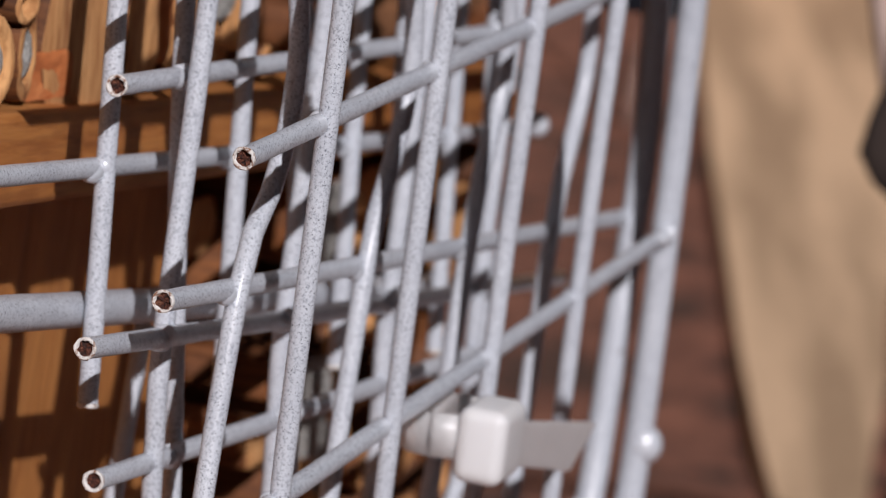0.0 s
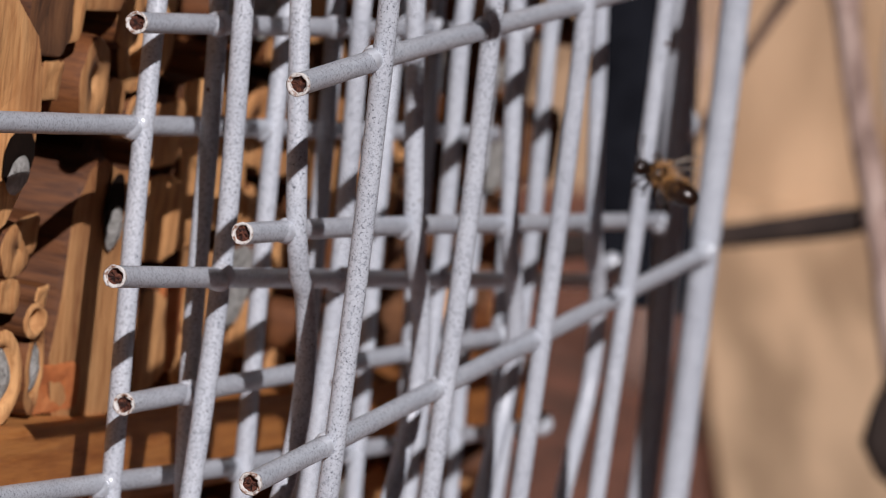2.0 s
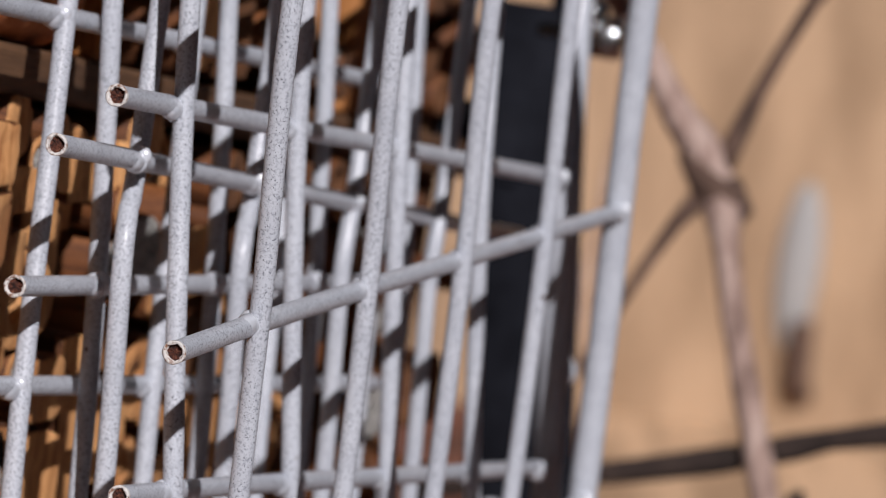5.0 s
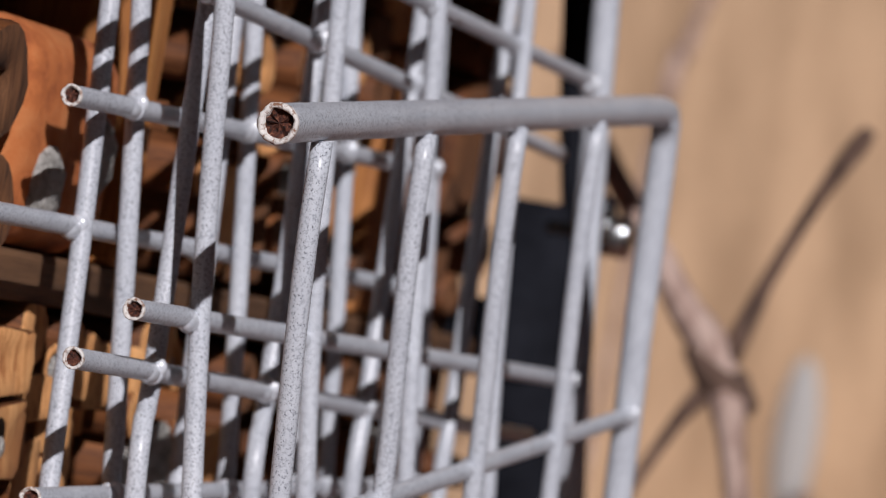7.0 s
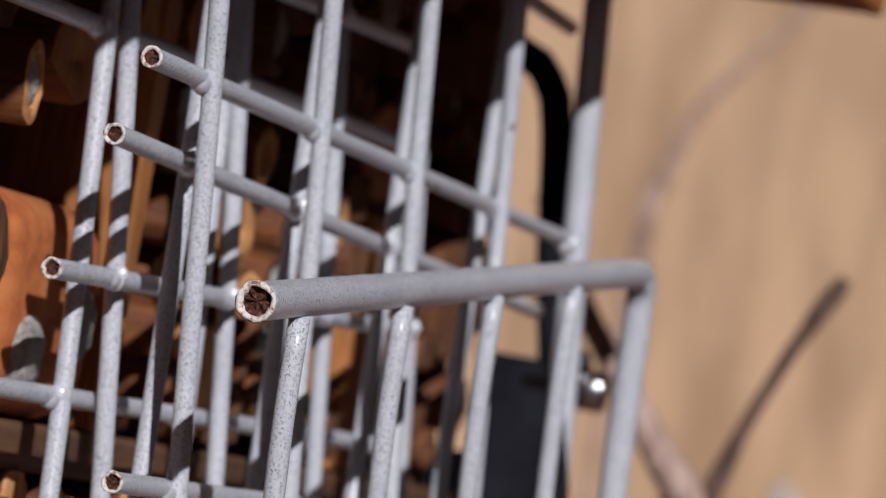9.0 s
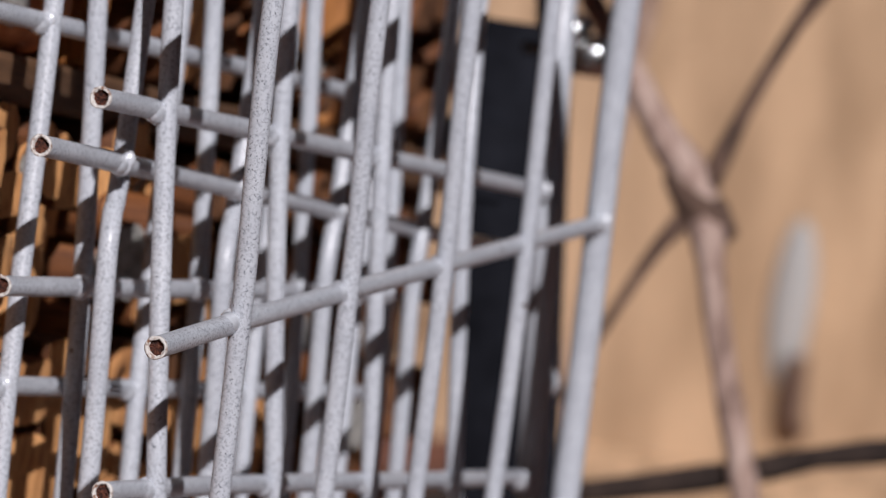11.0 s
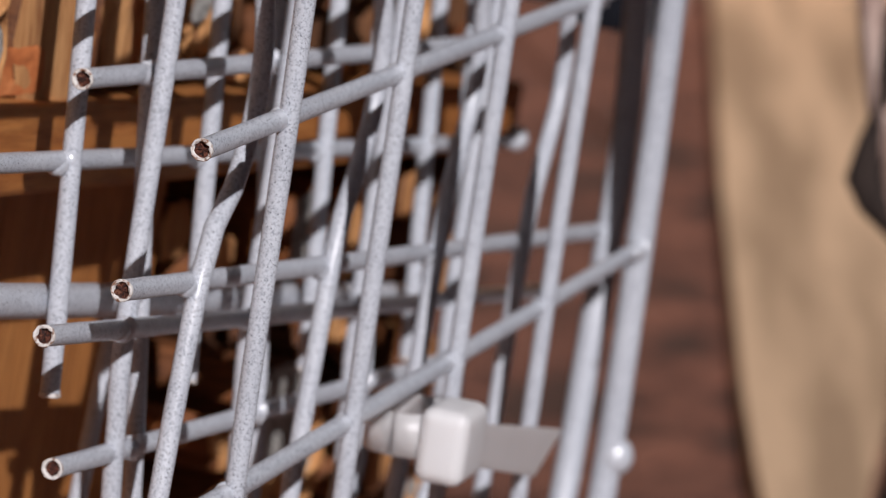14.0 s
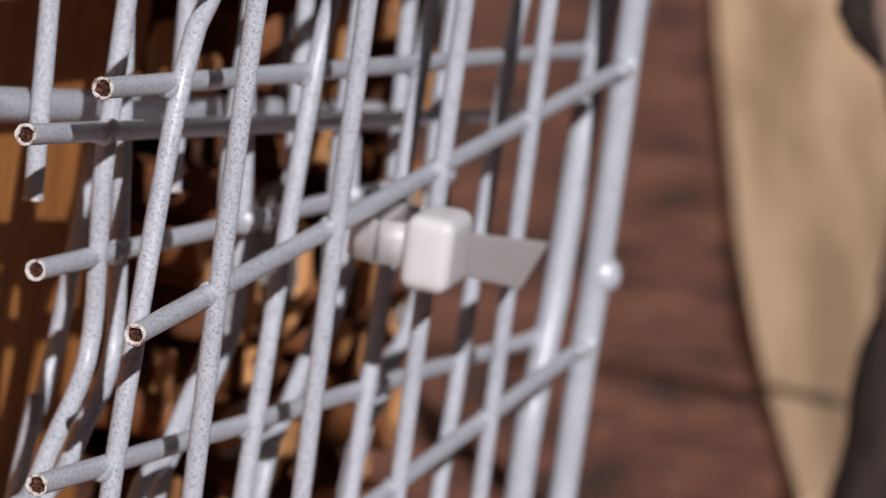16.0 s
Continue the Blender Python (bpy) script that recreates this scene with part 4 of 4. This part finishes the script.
def motions():
    first = bee()
    flock = [first] + [copy_thing(first, pose(0, 0, 0)) for _ in range(5)]
    walk(flock[0], [
        (0.0, pose(-0.014, -0.019, 0.254, 0, -43, 49)),
        (1.0, pose(-0.013, -0.014, 0.269, 6, -41, 35)),
        (1.1, pose(-0.014, -0.013, 0.262, -5, -49, 45)),
        (1.2, pose(-0.015, -0.012, 0.256, 3, -39, 41)),
        (1.3, pose(-0.017, -0.010, 0.249, 0, -43, 49)),
        (1.4, pose(-0.017, -0.006, 0.258, 6, -41, 35)),
        (1.5, pose(-0.015, -0.014, 0.258, -5, -49, 45)),
        (1.6, pose(-0.017, -0.008, 0.253, 3, -39, 41)),
        (1.7, pose(-0.019, -0.001, 0.254, 0, -43, 49)),
        (1.8, pose(-0.021, 0.005, 0.257, 6, -41, 35)),
        (1.9, pose(-0.019, 0.006, 0.274, -5, -49, 45)),
        (2.2, pose(-0.008, -0.028, 0.295, 3, -39, 41)),
        (2.5, pose(-0.000, -0.072, 0.293, 0, -43, 49)),
        (3.5, pose(-0.003, -0.079, 0.256, 6, -41, 35)),
        (4.5, pose(-0.000, -0.084, 0.268, -5, -49, 45)),
        (5.5, pose(-0.001, -0.086, 0.284, 3, -39, 41)),
        (6.5, pose(-0.002, -0.084, 0.294, 0, -43, 49)),
        (7.5, pose(-0.004, -0.082, 0.305, 6, -41, 35)),
        (8.5, pose(-0.005, -0.082, 0.315, -5, -49, 45)),
        (9.5, pose(-0.008, -0.086, 0.315, 3, -39, 41)),
        (10.5, pose(-0.008, -0.091, 0.293, 0, -43, 49)),
        (11.5, pose(-0.009, -0.091, 0.268, 6, -41, 35)),
        (12.5, pose(-0.012, -0.091, 0.240, -5, -49, 45)),
        (13.5, pose(-0.012, -0.090, 0.227, 3, -39, 41)),
        (14.5, pose(-0.011, -0.092, 0.217, 0, -43, 49)),
        (15.5, pose(-0.012, -0.095, 0.208, 6, -41, 35)),
        (16.0, pose(-0.014, -0.096, 0.203, -5, -49, 45)),
    ])
    walk(flock[1], [
        (0.0, pose(-0.005, -0.069, 0.245, 0, -14, 96)),
        (0.2, pose(-0.006, -0.059, 0.243, 6, -12, 82)),
        (0.3, pose(-0.009, -0.050, 0.238, -5, -20, 92)),
        (0.4, pose(-0.008, -0.059, 0.232, 3, -10, 88)),
        (0.6, pose(-0.005, -0.071, 0.239, 0, -14, 96)),
        (1.1, pose(-0.002, -0.070, 0.259, 6, -12, 82)),
        (1.2, pose(-0.005, -0.057, 0.256, -5, -20, 92)),
        (1.3, pose(-0.008, -0.043, 0.253, 3, -10, 88)),
        (1.4, pose(-0.012, -0.027, 0.254, 0, -14, 96)),
        (1.5, pose(-0.015, -0.020, 0.250, 6, -12, 82)),
        (1.6, pose(-0.015, -0.016, 0.253, -5, -20, 92)),
        (1.7, pose(-0.015, -0.011, 0.262, 3, -10, 88)),
        (1.8, pose(-0.014, -0.010, 0.273, 0, -14, 96)),
        (2.1, pose(-0.006, -0.034, 0.295, 6, -12, 82)),
        (2.5, pose(-0.000, -0.073, 0.288, -5, -20, 92)),
        (3.5, pose(-0.003, -0.079, 0.256, 3, -10, 88)),
        (4.5, pose(-0.000, -0.084, 0.268, 0, -14, 96)),
        (5.5, pose(-0.001, -0.086, 0.284, 6, -12, 82)),
        (6.5, pose(-0.002, -0.084, 0.294, -5, -20, 92)),
        (7.5, pose(-0.004, -0.082, 0.305, 3, -10, 88)),
        (8.5, pose(-0.005, -0.082, 0.315, 0, -14, 96)),
        (9.5, pose(-0.008, -0.086, 0.315, 6, -12, 82)),
        (10.8, pose(-0.011, -0.095, 0.264, -5, -20, 92)),
        (11.0, pose(-0.013, -0.084, 0.257, 3, -10, 88)),
        (11.1, pose(-0.014, -0.075, 0.257, 0, -14, 96)),
        (11.2, pose(-0.016, -0.065, 0.256, 6, -12, 82)),
        (11.3, pose(-0.017, -0.069, 0.242, -5, -20, 92)),
        (11.6, pose(-0.015, -0.091, 0.233, 3, -10, 88)),
        (11.8, pose(-0.011, -0.088, 0.265, 0, -14, 96)),
        (12.0, pose(-0.012, -0.068, 0.284, 6, -12, 82)),
        (12.1, pose(-0.014, -0.057, 0.268, 2, -12, 92)),
        (12.2, pose(-0.020, -0.047, 0.249, -5, -3, 94)),
        (12.3, pose(-0.024, -0.029, 0.251, 3, -10, 88)),
        (12.4, pose(-0.023, -0.027, 0.253, 0, -14, 96)),
        (12.5, pose(-0.024, -0.024, 0.255, 6, -12, 82)),
        (12.6, pose(-0.023, -0.022, 0.263, -5, -20, 92)),
        (12.7, pose(-0.014, -0.045, 0.265, 3, -10, 88)),
        (12.8, pose(-0.015, -0.048, 0.254, 0, -14, 90)),
        (12.9, pose(-0.011, -0.053, 0.264, 3, -10, 88)),
        (13.0, pose(-0.011, -0.061, 0.272, 3, -10, 88)),
        (13.2, pose(-0.008, -0.085, 0.257, 0, -14, 96)),
        (14.2, pose(-0.011, -0.091, 0.220, 6, -12, 82)),
        (15.2, pose(-0.012, -0.094, 0.210, -5, -20, 92)),
        (16.0, pose(-0.014, -0.096, 0.203, 3, -10, 88)),
    ])
    walk(flock[2], [
        (0.0, pose(0.089, -0.074, 0.194, 0, -15, 88)),
        (1.0, pose(0.088, -0.049, 0.204, 6, -13, 74)),
        (1.1, pose(0.089, -0.044, 0.215, -5, -21, 84)),
        (1.2, pose(0.084, -0.013, 0.221, 3, -11, 80)),
        (1.3, pose(0.075, 0.015, 0.216, 0, -15, 88)),
        (1.4, pose(0.085, -0.025, 0.215, 6, -13, 74)),
        (1.5, pose(0.089, -0.045, 0.218, -5, -21, 84)),
        (1.8, pose(0.087, -0.048, 0.205, 3, -11, 80)),
        (1.9, pose(0.086, -0.034, 0.212, 0, -15, 88)),
        (2.0, pose(0.086, -0.011, 0.240, 6, -13, 74)),
        (2.1, pose(0.091, -0.033, 0.242, -5, -21, 84)),
        (2.2, pose(0.093, -0.045, 0.245, 3, -11, 80)),
        (3.3, pose(0.092, -0.044, 0.243, 0, -15, 88)),
        (3.4, pose(0.087, -0.018, 0.244, 6, -13, 74)),
        (3.5, pose(0.088, -0.013, 0.263, -5, -21, 84)),
        (3.6, pose(0.090, -0.015, 0.278, 3, -11, 80)),
        (3.7, pose(0.095, -0.033, 0.284, 0, -15, 88)),
        (3.9, pose(0.092, -0.043, 0.235, 6, -13, 74)),
        (4.0, pose(0.090, -0.035, 0.232, -5, -21, 84)),
        (4.1, pose(0.092, -0.046, 0.233, 3, -11, 80)),
        (4.5, pose(0.098, -0.074, 0.250, 0, -15, 88)),
        (5.5, pose(0.098, -0.075, 0.275, 6, -13, 74)),
        (6.5, pose(0.097, -0.073, 0.286, -5, -21, 84)),
        (7.5, pose(0.095, -0.071, 0.299, 3, -11, 80)),
        (8.5, pose(0.094, -0.070, 0.311, 0, -15, 88)),
        (9.5, pose(0.092, -0.075, 0.310, 6, -13, 74)),
        (10.5, pose(0.091, -0.080, 0.286, -5, -21, 84)),
        (11.5, pose(0.090, -0.079, 0.258, 3, -11, 80)),
        (12.4, pose(0.083, -0.074, 0.217, 0, -15, 88)),
        (12.6, pose(0.081, -0.058, 0.210, 6, -13, 74)),
        (12.7, pose(0.077, -0.033, 0.214, -5, -21, 84)),
        (12.8, pose(0.080, -0.033, 0.228, 3, -11, 80)),
        (12.9, pose(0.082, -0.028, 0.250, 0, -15, 88)),
        (13.0, pose(0.088, -0.051, 0.252, 6, -13, 74)),
        (13.5, pose(0.089, -0.074, 0.229, -5, -21, 84)),
        (14.3, pose(0.085, -0.057, 0.210, 3, -11, 80)),
        (14.4, pose(0.083, -0.052, 0.206, 0, -15, 88)),
        (14.5, pose(0.082, -0.047, 0.205, 6, -13, 74)),
        (14.6, pose(0.084, -0.055, 0.206, -5, -21, 84)),
        (15.0, pose(0.088, -0.080, 0.205, 3, -11, 80)),
        (16.0, pose(0.083, -0.084, 0.182, 0, -15, 88)),
    ])
    walk(flock[3], [
        (0.0, pose(0.149, -0.066, 0.188, 0, 2, 82)),
        (1.0, pose(0.152, -0.059, 0.210, 6, 4, 68)),
        (2.0, pose(0.154, -0.058, 0.227, -5, -4, 78)),
        (3.0, pose(0.154, -0.060, 0.235, 3, 6, 74)),
        (4.0, pose(0.156, -0.058, 0.234, 0, 2, 82)),
        (5.0, pose(0.156, -0.070, 0.262, 6, 4, 68)),
        (6.0, pose(0.157, -0.067, 0.275, -5, -4, 78)),
        (7.0, pose(0.156, -0.062, 0.307, 3, 6, 74)),
        (7.3, pose(0.152, -0.035, 0.307, 0, 2, 82)),
        (7.4, pose(0.149, -0.020, 0.298, 6, 4, 68)),
        (7.5, pose(0.150, -0.026, 0.313, -5, -4, 78)),
        (7.6, pose(0.148, -0.033, 0.270, 3, 6, 74)),
        (7.7, pose(0.149, -0.042, 0.269, 0, 2, 82)),
        (7.9, pose(0.147, -0.033, 0.263, 6, 4, 68)),
        (8.0, pose(0.144, -0.016, 0.272, -5, -4, 78)),
        (8.1, pose(0.145, -0.012, 0.284, 3, 6, 74)),
        (8.2, pose(0.148, -0.022, 0.300, 0, 2, 82)),
        (8.4, pose(0.151, -0.040, 0.318, 6, 4, 68)),
        (9.0, pose(0.153, -0.063, 0.325, -5, -4, 78)),
        (10.0, pose(0.150, -0.071, 0.297, 3, 6, 74)),
        (11.0, pose(0.149, -0.073, 0.265, 0, 2, 82)),
        (12.0, pose(0.145, -0.073, 0.232, 6, 4, 68)),
        (12.8, pose(0.145, -0.070, 0.211, -5, -4, 78)),
        (13.0, pose(0.141, -0.045, 0.203, 3, 6, 74)),
        (13.1, pose(0.139, -0.034, 0.202, 0, 2, 82)),
        (13.2, pose(0.138, -0.048, 0.185, 6, 4, 68)),
        (13.6, pose(0.142, -0.073, 0.183, -5, -4, 78)),
        (14.6, pose(0.144, -0.073, 0.185, 3, 6, 74)),
        (15.6, pose(0.143, -0.076, 0.174, 0, 2, 82)),
        (16.0, pose(0.141, -0.077, 0.169, 6, 4, 68)),
    ])
    walk(flock[4], [
        (0.0, pose(0.082, -0.073, 0.208, 0, -21, 64)),
        (1.0, pose(0.084, -0.067, 0.222, 6, -19, 50)),
        (2.0, pose(0.085, -0.067, 0.238, -5, -27, 60)),
        (3.0, pose(0.085, -0.069, 0.245, 3, -17, 56)),
        (4.0, pose(0.087, -0.067, 0.244, 0, -21, 64)),
        (5.0, pose(0.086, -0.077, 0.270, 6, -19, 50)),
        (6.0, pose(0.087, -0.075, 0.281, -5, -27, 60)),
        (7.0, pose(0.086, -0.073, 0.294, 3, -17, 56)),
        (7.2, pose(0.081, -0.040, 0.293, 0, -21, 64)),
        (7.3, pose(0.076, -0.014, 0.295, 6, -19, 50)),
        (7.4, pose(0.074, -0.006, 0.306, -5, -27, 60)),
        (7.5, pose(0.072, 0.005, 0.317, 3, -17, 56)),
        (7.6, pose(0.072, -0.005, 0.286, 0, -21, 64)),
        (7.7, pose(0.072, -0.007, 0.281, 6, -19, 50)),
        (7.8, pose(0.072, -0.006, 0.286, -5, -27, 60)),
        (7.9, pose(0.072, -0.006, 0.288, 3, -17, 56)),
        (8.0, pose(0.072, -0.005, 0.297, 0, -21, 64)),
        (8.1, pose(0.074, -0.013, 0.298, 6, -19, 50)),
        (8.2, pose(0.075, -0.018, 0.300, -5, -27, 60)),
        (8.4, pose(0.081, -0.053, 0.301, 3, -17, 56)),
        (8.8, pose(0.083, -0.072, 0.313, 0, -21, 64)),
        (9.8, pose(0.081, -0.078, 0.305, 6, -19, 50)),
        (10.8, pose(0.080, -0.081, 0.277, -5, -27, 60)),
        (11.8, pose(0.078, -0.081, 0.249, 3, -17, 56)),
        (13.0, pose(0.072, -0.057, 0.210, 0, -21, 64)),
        (13.1, pose(0.066, -0.029, 0.203, 6, -19, 50)),
        (13.2, pose(0.067, -0.021, 0.220, -5, -27, 60)),
        (13.3, pose(0.070, -0.018, 0.247, 3, -17, 56)),
        (13.5, pose(0.078, -0.052, 0.253, 0, -21, 64)),
        (13.8, pose(0.080, -0.073, 0.239, 6, -19, 50)),
        (14.8, pose(0.076, -0.082, 0.197, -5, -27, 60)),
        (15.8, pose(0.074, -0.085, 0.186, 3, -17, 56)),
        (16.0, pose(0.073, -0.085, 0.184, 0, -21, 64)),
    ])
    # one bee crawls over the stick ends
    walk(flock[5], [
        (0.0, pose(-0.070, 0.0360, 0.214, 0, -78, 40)),
        (2.0, pose(-0.040, 0.0360, 0.214, 0, -78, 40)),
        (2.3, pose(0.0160, 0.0360, 0.2112, 0, -78, 40)),
        (2.5, pose(0.0165, 0.0360, 0.2137, 5, -72, 40)),
        (2.8, pose(0.0182, 0.0360, 0.2160, -4, -80, 40)),
        (3.0, pose(0.0206, 0.0360, 0.2180, 0, -78, 40)),
        (3.2, pose(0.0248, 0.0360, 0.2201, 5, -72, 40)),
        (3.4, pose(0.0252, 0.0360, 0.2236, -4, -80, 40)),
        (3.6, pose(0.0259, 0.0360, 0.2239, 0, -78, 40)),
        (3.8, pose(0.0796, 0.0330, 0.2194, 5, -72, 40)),
        (4.0, pose(0.0853, 0.0330, 0.2071, -4, -80, 40)),
        (4.2, pose(0.0929, 0.0330, 0.2110, 0, -78, 40)),
        (4.4, pose(0.0849, 0.0330, 0.2157, 5, -72, 40)),
        (4.7, pose(-0.0600, 0.0100, 0.2100, 0, -70, 40)),
        (16.0, pose(-0.0900, 0.0330, 0.2100, 0, -78, 40)),
    ])


motions()
